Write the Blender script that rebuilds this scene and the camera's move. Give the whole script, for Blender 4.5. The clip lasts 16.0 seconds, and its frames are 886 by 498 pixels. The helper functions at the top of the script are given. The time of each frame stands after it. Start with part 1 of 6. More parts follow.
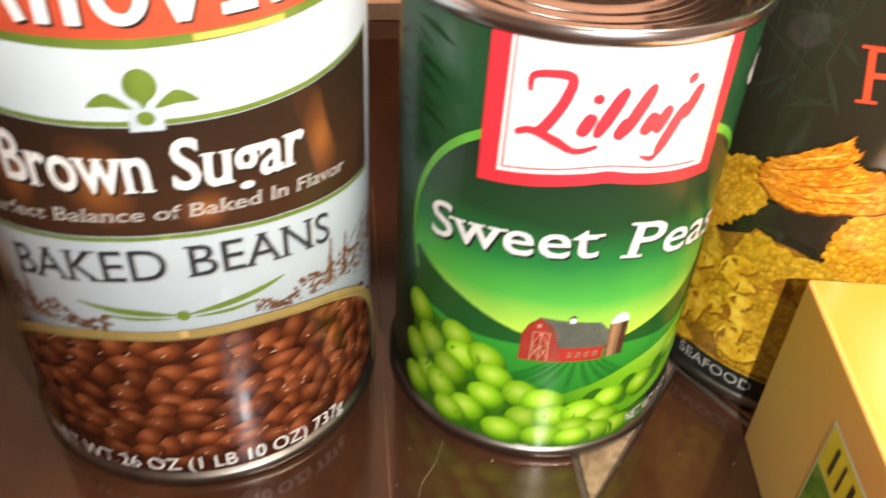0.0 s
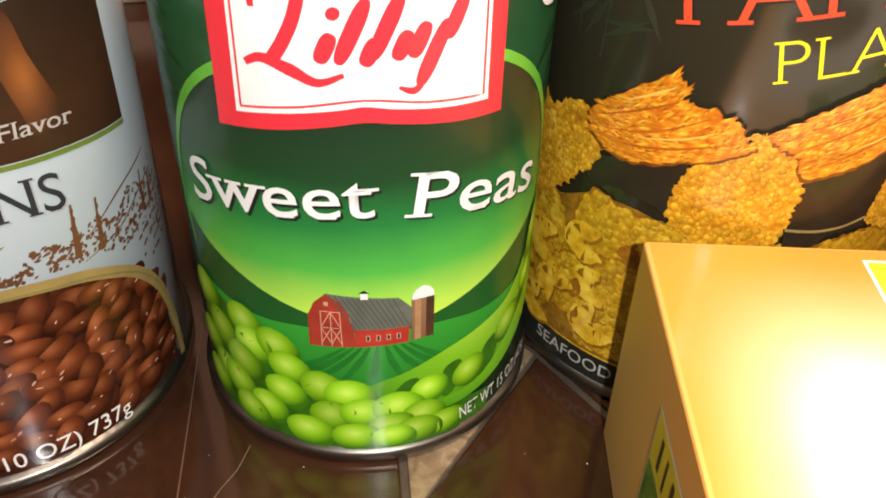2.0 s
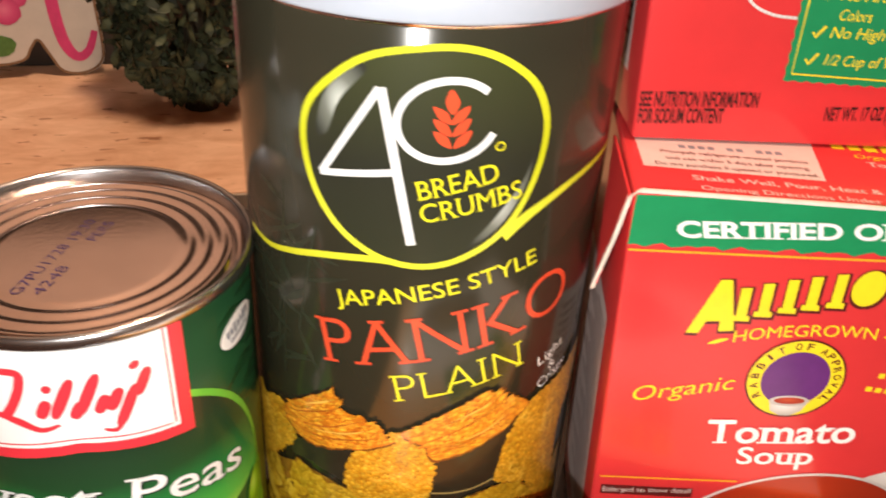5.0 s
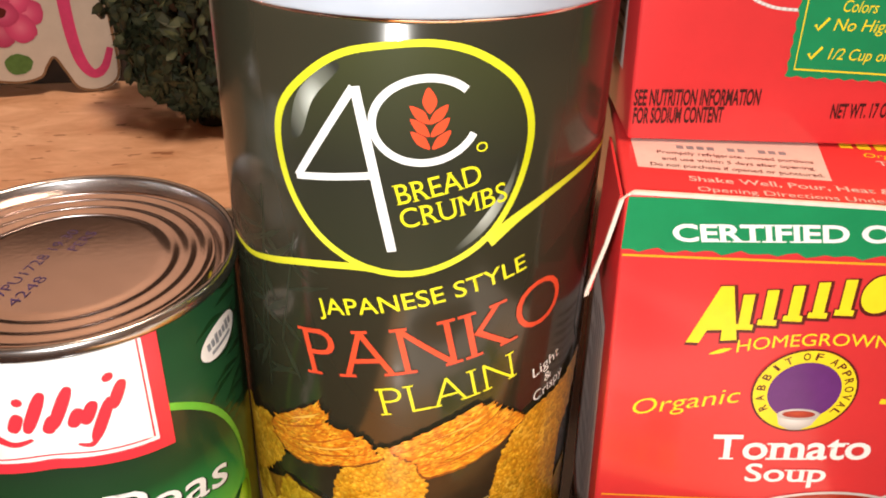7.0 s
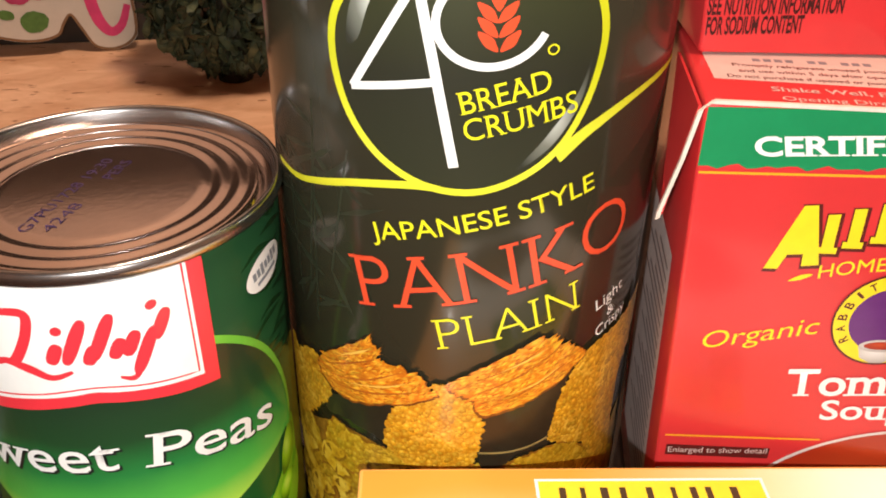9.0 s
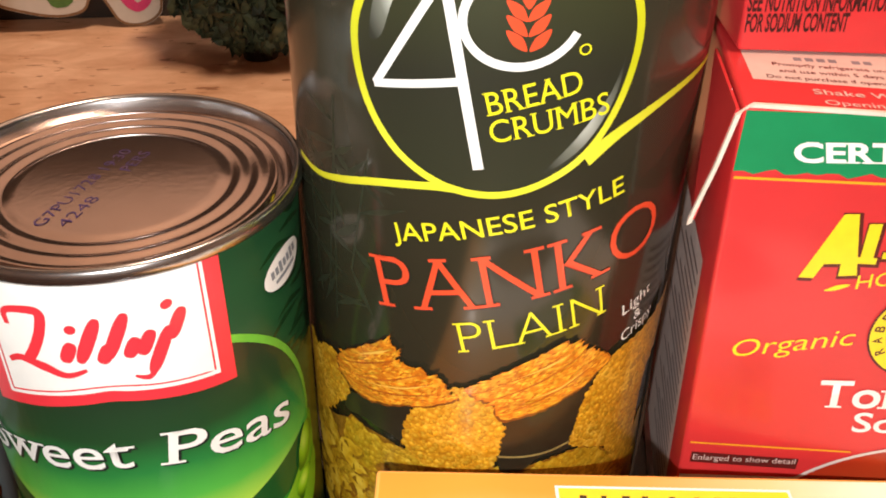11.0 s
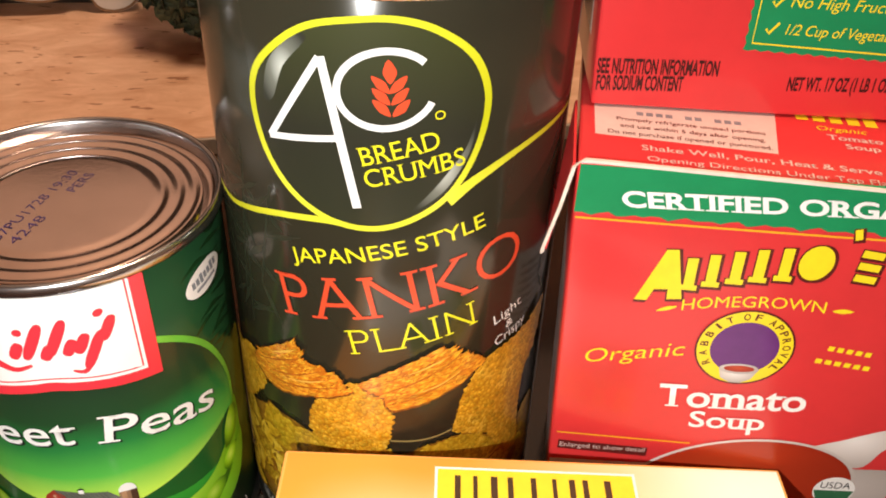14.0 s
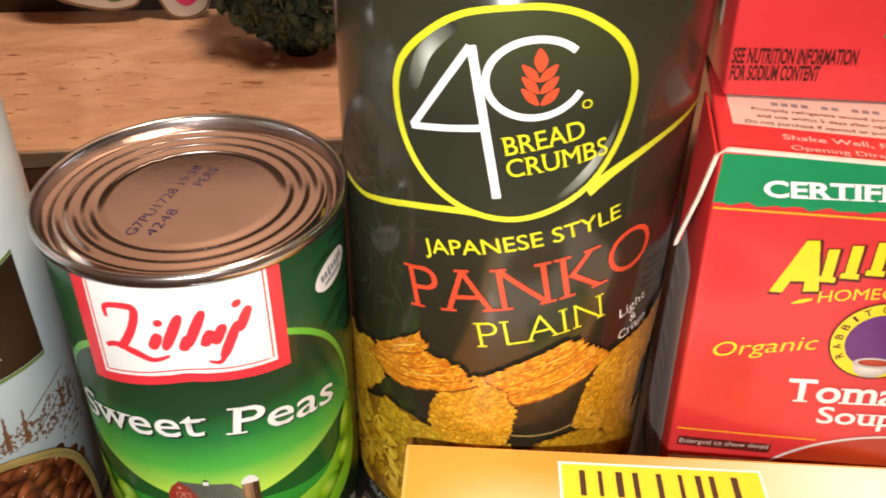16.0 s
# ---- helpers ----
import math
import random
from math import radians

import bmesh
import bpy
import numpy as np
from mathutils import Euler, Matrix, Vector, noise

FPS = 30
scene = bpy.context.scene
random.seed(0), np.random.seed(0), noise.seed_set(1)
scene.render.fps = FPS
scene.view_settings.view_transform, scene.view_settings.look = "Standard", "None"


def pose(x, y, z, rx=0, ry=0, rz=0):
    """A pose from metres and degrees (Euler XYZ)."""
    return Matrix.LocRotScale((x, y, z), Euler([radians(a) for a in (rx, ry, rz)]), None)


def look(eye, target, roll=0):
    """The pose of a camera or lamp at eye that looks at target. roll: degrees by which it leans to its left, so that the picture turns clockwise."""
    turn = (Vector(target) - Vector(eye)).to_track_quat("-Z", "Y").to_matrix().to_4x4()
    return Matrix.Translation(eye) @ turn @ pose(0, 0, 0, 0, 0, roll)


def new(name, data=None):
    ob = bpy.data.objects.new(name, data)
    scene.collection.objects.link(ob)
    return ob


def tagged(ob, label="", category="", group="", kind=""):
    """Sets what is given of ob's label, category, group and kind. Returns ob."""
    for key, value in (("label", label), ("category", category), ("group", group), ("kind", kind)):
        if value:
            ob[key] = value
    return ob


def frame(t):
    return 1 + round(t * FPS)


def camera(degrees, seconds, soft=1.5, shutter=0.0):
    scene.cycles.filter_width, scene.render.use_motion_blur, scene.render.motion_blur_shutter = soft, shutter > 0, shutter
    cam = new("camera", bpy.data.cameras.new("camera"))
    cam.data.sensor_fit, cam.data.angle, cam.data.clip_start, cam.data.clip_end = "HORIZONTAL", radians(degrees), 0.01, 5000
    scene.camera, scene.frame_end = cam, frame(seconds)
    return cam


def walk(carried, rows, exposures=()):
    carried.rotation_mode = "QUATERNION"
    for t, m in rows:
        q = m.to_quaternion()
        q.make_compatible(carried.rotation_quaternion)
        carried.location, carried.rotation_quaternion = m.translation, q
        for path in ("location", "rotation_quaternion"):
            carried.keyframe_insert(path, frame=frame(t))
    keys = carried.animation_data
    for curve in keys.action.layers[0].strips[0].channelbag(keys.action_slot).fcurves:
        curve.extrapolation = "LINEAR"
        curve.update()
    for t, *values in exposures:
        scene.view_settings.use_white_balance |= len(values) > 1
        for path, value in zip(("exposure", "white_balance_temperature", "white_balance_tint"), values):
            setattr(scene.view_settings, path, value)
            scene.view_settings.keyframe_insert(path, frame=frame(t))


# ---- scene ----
cam = camera(53.40, 16.0, 1.85, 0.5)
ROWS = [
    (0, -0.0482, -0.1691, 0.1749, 50.86, -2.67, -5.58),
    (0.5, -0.0288, -0.1582, 0.1704, 51.95, -1.84, -7.22),
    (1, -0.0151, -0.1553, 0.1602, 51.70, -1.68, -6.82),
    (1.5, -0.0069, -0.1560, 0.1500, 51.67, -1.65, -6.35),
    (2, -0.0035, -0.1566, 0.1510, 51.75, -1.57, -6.51),
    (2.5, -0.0056, -0.1570, 0.1615, 51.98, -1.58, -6.57),
    (3, -0.0103, -0.1653, 0.1712, 52.81, -1.57, -6.60),
    (3.5, -0.0050, -0.1789, 0.1936, 54.16, -0.71, -6.02),
    (4, 0.0050, -0.1778, 0.2124, 54.86, -1.58, -7.71),
    (4.5, 0.0292, -0.1800, 0.2229, 56.47, -2.73, -10.38),
    (5, 0.0422, -0.1846, 0.2206, 58.31, -2.90, -11.08),
    (5.2, 0.0485, -0.1801, 0.2144, 57.48, -2.76, -11.27),
    (7.3, 0.0530, -0.1811, 0.2152, 59.45, -1.38, -9.20),
    (7.5, 0.0507, -0.1803, 0.2094, 58.86, -1.38, -9.00),
    (8, 0.0457, -0.1811, 0.1955, 57.65, -1.36, -8.86),
    (8.5, 0.0463, -0.1770, 0.1967, 57.38, -1.07, -9.08),
    (9, 0.0439, -0.1753, 0.1991, 57.94, -0.84, -9.22),
    (9.5, 0.0449, -0.1738, 0.1989, 57.67, -1.00, -8.96),
    (9.7, 0.0440, -0.1762, 0.1980, 57.96, -1.40, -8.95),
    (11.8, 0.0456, -0.1637, 0.2099, 54.56, -0.59, -6.85),
    (12, 0.0447, -0.1636, 0.2154, 54.21, -0.84, -7.05),
    (12.5, 0.0536, -0.1729, 0.2163, 53.79, -1.31, -6.57),
    (13, 0.0618, -0.1753, 0.2268, 53.84, -2.02, -6.37),
    (13.5, 0.0601, -0.1856, 0.2285, 53.67, -2.55, -6.53),
    (14, 0.0659, -0.1895, 0.2299, 53.84, -2.07, -6.82),
    (14.5, 0.0581, -0.1883, 0.2307, 54.18, -1.66, -6.61),
    (15, 0.0505, -0.1893, 0.2288, 54.35, -1.43, -6.14),
    (15.5, 0.0488, -0.1896, 0.2250, 54.43, -1.04, -5.69),
    (16, 0.0430, -0.1893, 0.2259, 54.42, -0.85, -5.15),
]
EXPOSURES = [(0.0, 0.56), (0.5, 0.30), (1.0, 0.16), (2.0, 0.16), (2.5, 0.06), (3.0, -0.06), (3.5, -0.38), (4.0, -0.15), (4.5, 0.20), (5.0, 0.1), (7.5, 0.08), (8.0, 0.12), (8.5, 0.0), (9.5, 0.0), (12.0, -0.02), (16.0, -0.02)]
walk(cam, [(t, pose(*p)) for t, *p in ROWS], EXPOSURES)

# ==== world ====
# the phone's lamp beside the lens, and the warm lamp on the ceiling
world = bpy.data.worlds.new("world")
scene.world = world
world.use_nodes = True
world.node_tree.nodes["Background"].inputs[0].default_value = (1.0, 0.72, 0.5, 1)
world.node_tree.nodes["Background"].inputs[1].default_value = 0.04


def lamp(name, kind, at, power, colour, size, aim=None):
    data = bpy.data.lights.new(name, kind)
    data.energy, data.color = power, colour
    ob = new(name, data)
    ob.matrix_world = look(at, aim) if aim else pose(*at)
    if kind == "AREA":
        data.shape, data.size = "DISK", size
    else:
        data.shadow_soft_size = size
    return ob


lamp("phone_light", "POINT", (0.014, -0.210, 0.196), 2.8, (1.0, 0.97, 0.92), 0.004)
lamp("ceiling_light", "AREA", (0.35, -0.15, 1.60), 25.0, (1.0, 0.71, 0.50), 0.35, (0.35, 0.0, 0.0))

# ---------------------------------------------------------------- materials


def nodes_of(name):
    m = bpy.data.materials.new(name)
    m.use_nodes = True
    t = m.node_tree
    return m, t, t.nodes["Principled BSDF"]


def node(t, kind, **values):
    n = t.nodes.new(kind)
    for key, value in values.items():
        n.inputs[key.replace("_", " ")].default_value = value
    return n


def ramp(t, stops, source):
    r = t.nodes.new("ShaderNodeValToRGB")
    e = r.color_ramp.elements
    while len(e) < len(stops):
        e.new(0.5)
    for item, (p, c) in zip(e, stops):
        item.position, item.color = p, (*c, 1)
    t.links.new(source, r.inputs[0])
    return r.outputs[0]


def relief(t, bsdf, height, strength, distance=0.0005):
    b = node(t, "ShaderNodeBump", Strength=strength, Distance=distance)
    t.links.new(height, b.inputs["Height"])
    t.links.new(b.outputs[0], bsdf.inputs["Normal"])


def finish(bsdf, rough, metal=0.0, coat=0.0):
    bsdf.inputs["Roughness"].default_value = rough
    bsdf.inputs["Metallic"].default_value = metal
    bsdf.inputs["Coat Weight"].default_value = min(1.0, 0.8 * coat)
    bsdf.inputs["Coat Roughness"].default_value = 0.12
    if not metal and rough > 0.2:
        bsdf.inputs["Specular IOR Level"].default_value = 0.3


def scaled(c, k):
    return tuple(min(1.0, v * k) for v in c)


def plain(name, col, rough=0.4, metal=0.0, var=0.1, scale=220.0, bump=0.04, coat=0.0):
    """Paint, ink, paper or metal with a faint mottle at two sizes."""
    m, t, b = nodes_of(name)
    at = t.nodes.new("ShaderNodeTexCoord")
    n = node(t, "ShaderNodeTexNoise", Scale=scale, Detail=6.0, Roughness=0.65)
    t.links.new(at.outputs["Object"], n.inputs["Vector"])
    t.links.new(ramp(t, [(0.3, scaled(col, 1 - var)), (0.7, scaled(col, 1 + var))], n.outputs[0]), b.inputs["Base Color"])
    if bump:
        f = node(t, "ShaderNodeTexNoise", Scale=scale * 9, Detail=3.0)
        t.links.new(at.outputs["Object"], f.inputs["Vector"])
        relief(t, b, f.outputs[0], bump, 0.0003)
    finish(b, rough, metal, coat)
    return m


def upright_ramp(name, stops, low, high, rough=0.3, coat=0.3, streak=0.0):
    """Printed colours that blend up the height of a label."""
    m, t, b = nodes_of(name)
    at = t.nodes.new("ShaderNodeTexCoord")
    s = t.nodes.new("ShaderNodeSeparateXYZ")
    t.links.new(at.outputs["Object"], s.inputs[0])
    r = node(t, "ShaderNodeMapRange")
    r.inputs["From Min"].default_value, r.inputs["From Max"].default_value = low, high
    n = node(t, "ShaderNodeTexNoise", Scale=60.0, Detail=4.0)
    stretch = t.nodes.new("ShaderNodeMapping")
    stretch.inputs["Scale"].default_value = (1, 1, 6 if streak else 1)
    t.links.new(at.outputs["Object"], stretch.inputs[0])
    t.links.new(stretch.outputs[0], n.inputs["Vector"])
    add = t.nodes.new("ShaderNodeMath")
    add.operation = "MULTIPLY_ADD"
    add.inputs[1].default_value = streak or 0.004
    t.links.new(n.outputs[0], add.inputs[0])
    t.links.new(s.outputs["Z"], add.inputs[2])
    t.links.new(add.outputs[0], r.inputs["Value"])
    t.links.new(ramp(t, stops, r.outputs[0]), b.inputs["Base Color"])
    finish(b, rough, 0, coat)
    return m


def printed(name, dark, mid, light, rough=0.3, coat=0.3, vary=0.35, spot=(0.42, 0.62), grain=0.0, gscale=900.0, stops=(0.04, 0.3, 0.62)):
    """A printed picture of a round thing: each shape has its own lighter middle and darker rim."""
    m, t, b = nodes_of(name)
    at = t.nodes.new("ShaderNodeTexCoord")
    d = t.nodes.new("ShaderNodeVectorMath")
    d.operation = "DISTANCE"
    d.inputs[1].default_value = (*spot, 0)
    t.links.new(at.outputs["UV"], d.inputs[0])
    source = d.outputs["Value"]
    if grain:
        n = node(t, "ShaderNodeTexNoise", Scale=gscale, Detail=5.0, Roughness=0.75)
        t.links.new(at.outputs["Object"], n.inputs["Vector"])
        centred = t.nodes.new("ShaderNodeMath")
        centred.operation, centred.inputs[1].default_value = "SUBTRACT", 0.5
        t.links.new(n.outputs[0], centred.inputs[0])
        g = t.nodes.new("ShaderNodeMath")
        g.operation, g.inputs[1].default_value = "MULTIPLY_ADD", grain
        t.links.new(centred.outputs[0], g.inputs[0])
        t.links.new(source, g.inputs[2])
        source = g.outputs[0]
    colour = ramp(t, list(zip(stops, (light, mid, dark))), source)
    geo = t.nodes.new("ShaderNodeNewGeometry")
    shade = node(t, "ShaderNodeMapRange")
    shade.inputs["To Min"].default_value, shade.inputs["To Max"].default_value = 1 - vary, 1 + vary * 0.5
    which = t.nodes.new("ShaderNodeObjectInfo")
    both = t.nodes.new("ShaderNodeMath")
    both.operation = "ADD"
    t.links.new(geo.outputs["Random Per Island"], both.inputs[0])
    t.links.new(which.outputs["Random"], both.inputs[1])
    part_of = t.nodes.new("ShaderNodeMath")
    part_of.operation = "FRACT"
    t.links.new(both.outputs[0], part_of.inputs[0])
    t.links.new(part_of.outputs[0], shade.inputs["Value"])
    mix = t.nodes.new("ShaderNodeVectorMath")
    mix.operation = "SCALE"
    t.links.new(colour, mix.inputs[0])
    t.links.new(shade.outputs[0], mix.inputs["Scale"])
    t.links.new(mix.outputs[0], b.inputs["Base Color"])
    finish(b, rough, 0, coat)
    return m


def faded(name, edge, mid, centre):
    """A face with lamp glare put into its colour, paler inwards from its left and back edges."""
    m, t, b = nodes_of(name)
    at = t.nodes.new("ShaderNodeTexCoord")
    n = node(t, "ShaderNodeTexNoise", Scale=40.0, Detail=3.0)
    t.links.new(at.outputs["Object"], n.inputs["Vector"])
    xyz = t.nodes.new("ShaderNodeSeparateXYZ")
    t.links.new(at.outputs["UV"], xyz.inputs[0])

    def span(source, low, high, top=1.0):
        r = node(t, "ShaderNodeMapRange", To_Max=top)
        r.interpolation_type = "SMOOTHSTEP"
        r.inputs["From Min"].default_value, r.inputs["From Max"].default_value = low, high
        t.links.new(source, r.inputs["Value"])
        return r.outputs[0]

    def join(kind, a, c):
        k = t.nodes.new("ShaderNodeMath")
        k.operation = kind
        t.links.new(a, k.inputs[0])
        t.links.new(c, k.inputs[1])
        return k.outputs[0]
    along = join("MAXIMUM", span(xyz.outputs["Y"], 1.0, 0.50), span(xyz.outputs["X"], 0.30, 1.0, 0.85))
    whole = join("MULTIPLY", span(xyz.outputs["X"], -0.03, 0.22), along)
    soft = join("ADD", whole, span(n.outputs[0], 0.0, 1.0, 0.06))
    t.links.new(ramp(t, [(0.05, edge), (0.5, mid), (0.95, centre)], soft), b.inputs["Base Color"])
    finish(b, 0.36, 0, 0.2)
    return m


def crumbly(name, dark, mid, light, grain=620.0, patch=95.0, rough=0.34, coat=0.25):
    """A printed photograph of fried crumbs: fine knobbly grain over larger toasted patches."""
    m, t, b = nodes_of(name)
    at = t.nodes.new("ShaderNodeTexCoord")
    big = node(t, "ShaderNodeTexNoise", Scale=patch, Detail=4.0, Roughness=0.6, Distortion=0.6)
    fine = node(t, "ShaderNodeTexVoronoi", Scale=grain)
    soft = node(t, "ShaderNodeTexNoise", Scale=grain * 1.3, Detail=4.0, Roughness=0.7, Distortion=1.0)
    for n in (big, fine, soft):
        t.links.new(at.outputs["Object"], n.inputs["Vector"])
    cell = t.nodes.new("ShaderNodeMath")
    cell.operation, cell.inputs[1].default_value = "MULTIPLY_ADD", -0.30
    t.links.new(fine.outputs["Distance"], cell.inputs[0])
    mild = t.nodes.new("ShaderNodeMath")
    mild.operation, mild.inputs[1].default_value, mild.inputs[2].default_value = "MULTIPLY_ADD", 0.85, 0.075
    t.links.new(big.outputs[0], mild.inputs[0])
    t.links.new(mild.outputs[0], cell.inputs[2])
    both = t.nodes.new("ShaderNodeMath")
    both.operation, both.inputs[1].default_value = "MULTIPLY_ADD", 0.55
    t.links.new(soft.outputs[0], both.inputs[0])
    t.links.new(cell.outputs[0], both.inputs[2])
    colour = ramp(t, [(0.36, dark), (0.58, mid), (0.86, light)], both.outputs[0])
    which = t.nodes.new("ShaderNodeObjectInfo")
    shade = node(t, "ShaderNodeMapRange")
    shade.inputs["To Min"].default_value, shade.inputs["To Max"].default_value = 0.82, 1.08
    t.links.new(which.outputs["Random"], shade.inputs["Value"])
    mix = t.nodes.new("ShaderNodeVectorMath")
    mix.operation = "SCALE"
    t.links.new(colour, mix.inputs[0])
    t.links.new(shade.outputs[0], mix.inputs["Scale"])
    t.links.new(mix.outputs[0], b.inputs["Base Color"])
    finish(b, rough, 0, coat)
    return m


def streaky(name, a, b_, c, scale, stretch, rough, coat=0.0, bump=0.1, spots=None, distort=1.5):
    """Wood and other grained surfaces."""
    m, t, b = nodes_of(name)
    at = t.nodes.new("ShaderNodeTexCoord")
    mp = t.nodes.new("ShaderNodeMapping")
    mp.inputs["Scale"].default_value = stretch
    t.links.new(at.outputs["Object"], mp.inputs[0])
    n = node(t, "ShaderNodeTexNoise", Scale=scale, Detail=8.0, Roughness=0.6, Distortion=distort)
    t.links.new(mp.outputs[0], n.inputs["Vector"])
    col = ramp(t, [(0.3, a), (0.5, b_), (0.7, c)], n.outputs[0])
    if spots:
        v = node(t, "ShaderNodeTexNoise", Scale=spots[0], Detail=2.0)
        mp2 = t.nodes.new("ShaderNodeMapping")
        mp2.inputs["Scale"].default_value = (1, 3, 1)
        t.links.new(at.outputs["Object"], mp2.inputs[0])
        t.links.new(mp2.outputs[0], v.inputs["Vector"])
        mask = ramp(t, [(spots[1], (0, 0, 0)), (spots[1] + 0.04, (1, 1, 1))], v.outputs[0])
        mx = t.nodes.new("ShaderNodeMix")
        mx.data_type = "RGBA"
        mx.inputs["B"].default_value = (*spots[2], 1)
        mx.inputs[7].default_value = (*spots[2], 1)
        t.links.new(mask, mx.inputs[0])
        t.links.new(col, mx.inputs[6])
        col = mx.outputs[2]
    t.links.new(col, b.inputs["Base Color"])
    relief(t, b, n.outputs[0], bump, 0.0008)
    finish(b, rough, 0, coat)
    return m


TIN = plain("tinplate", (0.78, 0.64, 0.59), 0.13, 1.0, 0.06, 90, 0.05)
TIN_RIM = plain("tinplate_rim", (0.50, 0.50, 0.51), 0.24, 1.0, 0.08, 90, 0.05)
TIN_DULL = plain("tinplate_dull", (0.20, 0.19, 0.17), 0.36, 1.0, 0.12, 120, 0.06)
WHITE = plain("white_ink", (0.80, 0.80, 0.78), 0.3, 0, 0.03, coat=0.3)
PAPER = plain("white_label", (0.44, 0.515, 0.56), 0.32, 0, 0.03, 120, coat=0.3)
TABLE = streaky("brown_glazed_tile", (0.022, 0.0090, 0.005), (0.032, 0.0130, 0.0070), (0.046, 0.0190, 0.010), 26, (1, 0.35, 1), 0.10, 0.5, 0.04)
BEIGE = streaky("beige_stone_tile", (0.10, 0.072, 0.044), (0.17, 0.125, 0.078), (0.27, 0.21, 0.14), 170, (1, 1, 1), 0.3, 0.2, 0.12)
GROUT = plain("dark_grout", (0.050, 0.040, 0.029), 0.8, 0, 0.3, 400, 0.3)
PINE = streaky("pine_board", (0.52, 0.285, 0.165), (0.64, 0.385, 0.245), (0.76, 0.49, 0.33), 42, (0.75, 1.5, 1), 0.42, 0.1, 0.05, (75, 0.665, (0.30, 0.14, 0.075)), 0.5)
EDGE = plain("worn_board_edge", (0.30, 0.25, 0.2), 0.6, 0, 0.25, 90, 0.2)
WALL = plain("warm_wall", (0.63, 0.50, 0.42), 0.8, 0, 0.05, 12, 0.1)
BACK = streaky("brown_back_panel", (0.085, 0.039, 0.024), (0.120, 0.056, 0.034), (0.160, 0.078, 0.048), 14, (0.3, 1, 2), 0.5, 0.1, 0.05)
PANEL = streaky("dark_back_panel", (0.030, 0.020, 0.015), (0.042, 0.028, 0.020), (0.060, 0.040, 0.029), 14, (0.3, 1, 2), 0.5, 0.1, 0.05)

# ---------------------------------------------------------------- meshes


def mesh_of(name, bm, material, smooth=True):
    data = bpy.data.meshes.new(name)
    bm.to_mesh(data)
    bm.free()
    data.materials.append(material)
    if smooth:
        for p in data.polygons:
            p.use_smooth = True
    return data


def part(name, bm, material, parent, label="", smooth=True):
    ob = new(name, mesh_of(name, bm, material, smooth))
    ob.parent = parent
    if label:
        ob["label"] = label
    return ob


def thing(name, at, turn, label, category, group="", kind=""):
    ob = new(name)
    ob.empty_display_size = 0.02
    ob.matrix_basis = pose(*at, 0, 0, turn)
    return tagged(ob, label, category, group, kind)


def block(x0, x1, y0, y1, z0, z1, bevel=0.0, cuts=2):
    bm = bmesh.new()
    bmesh.ops.create_cube(bm, size=1, matrix=Matrix.LocRotScale(((x0 + x1) / 2, (y0 + y1) / 2, (z0 + z1) / 2), None, (x1 - x0, y1 - y0, z1 - z0)))
    if bevel:
        bmesh.ops.bevel(bm, geom=bm.edges[:], offset=bevel, segments=cuts, affect="EDGES", profile=0.5)
    return bm


def lathe(profile, seg=128):
    """Revolve (radius, height) pairs round z."""
    bm = bmesh.new()
    rings = []
    for r, z in profile:
        if r < 1e-7:
            rings.append([bm.verts.new((0, 0, z))])
        else:
            rings.append([bm.verts.new((r * math.sin(2 * math.pi * i / seg), -r * math.cos(2 * math.pi * i / seg), z)) for i in range(seg)])
    for a, b in zip(rings, rings[1:]):
        for i in range(seg):
            j = (i + 1) % seg
            if len(a) == 1:
                bm.faces.new((a[0], b[j], b[i]))
            elif len(b) == 1:
                bm.faces.new((a[i], a[j], b[0]))
            else:
                bm.faces.new((a[i], a[j], b[j], b[i]))
    bmesh.ops.recalc_face_normals(bm, faces=bm.faces[:])
    return bm


def auto_smooth(ob, degrees=35):
    ob.data.set_sharp_from_angle(angle=radians(degrees))
    return ob


# Flat print is drawn in millimetres: u along the surface, v up it.


def round_can(radius):
    def f(u, v, l):
        a, r = u / 1000 / radius, radius + l / 1000
        return (r * math.sin(a), -r * math.cos(a), v / 1000)
    return f


def wrap(bm, f, step_u, step_v=0):
    for axis, step in ((0, step_u), (1, step_v)):
        if not step or not bm.verts:
            continue
        lo, hi = min(v.co[axis] for v in bm.verts), max(v.co[axis] for v in bm.verts)
        k = math.floor(lo / step) + 1
        while k * step < hi:
            at, way = [0, 0, 0], [0, 0, 0]
            at[axis], way[axis] = k * step, 1
            bmesh.ops.bisect_plane(bm, geom=bm.verts[:] + bm.edges[:] + bm.faces[:], plane_co=at, plane_no=way, dist=1e-5)
            k += 1
    for v in bm.verts:
        v.co = f(*v.co)
    return bm


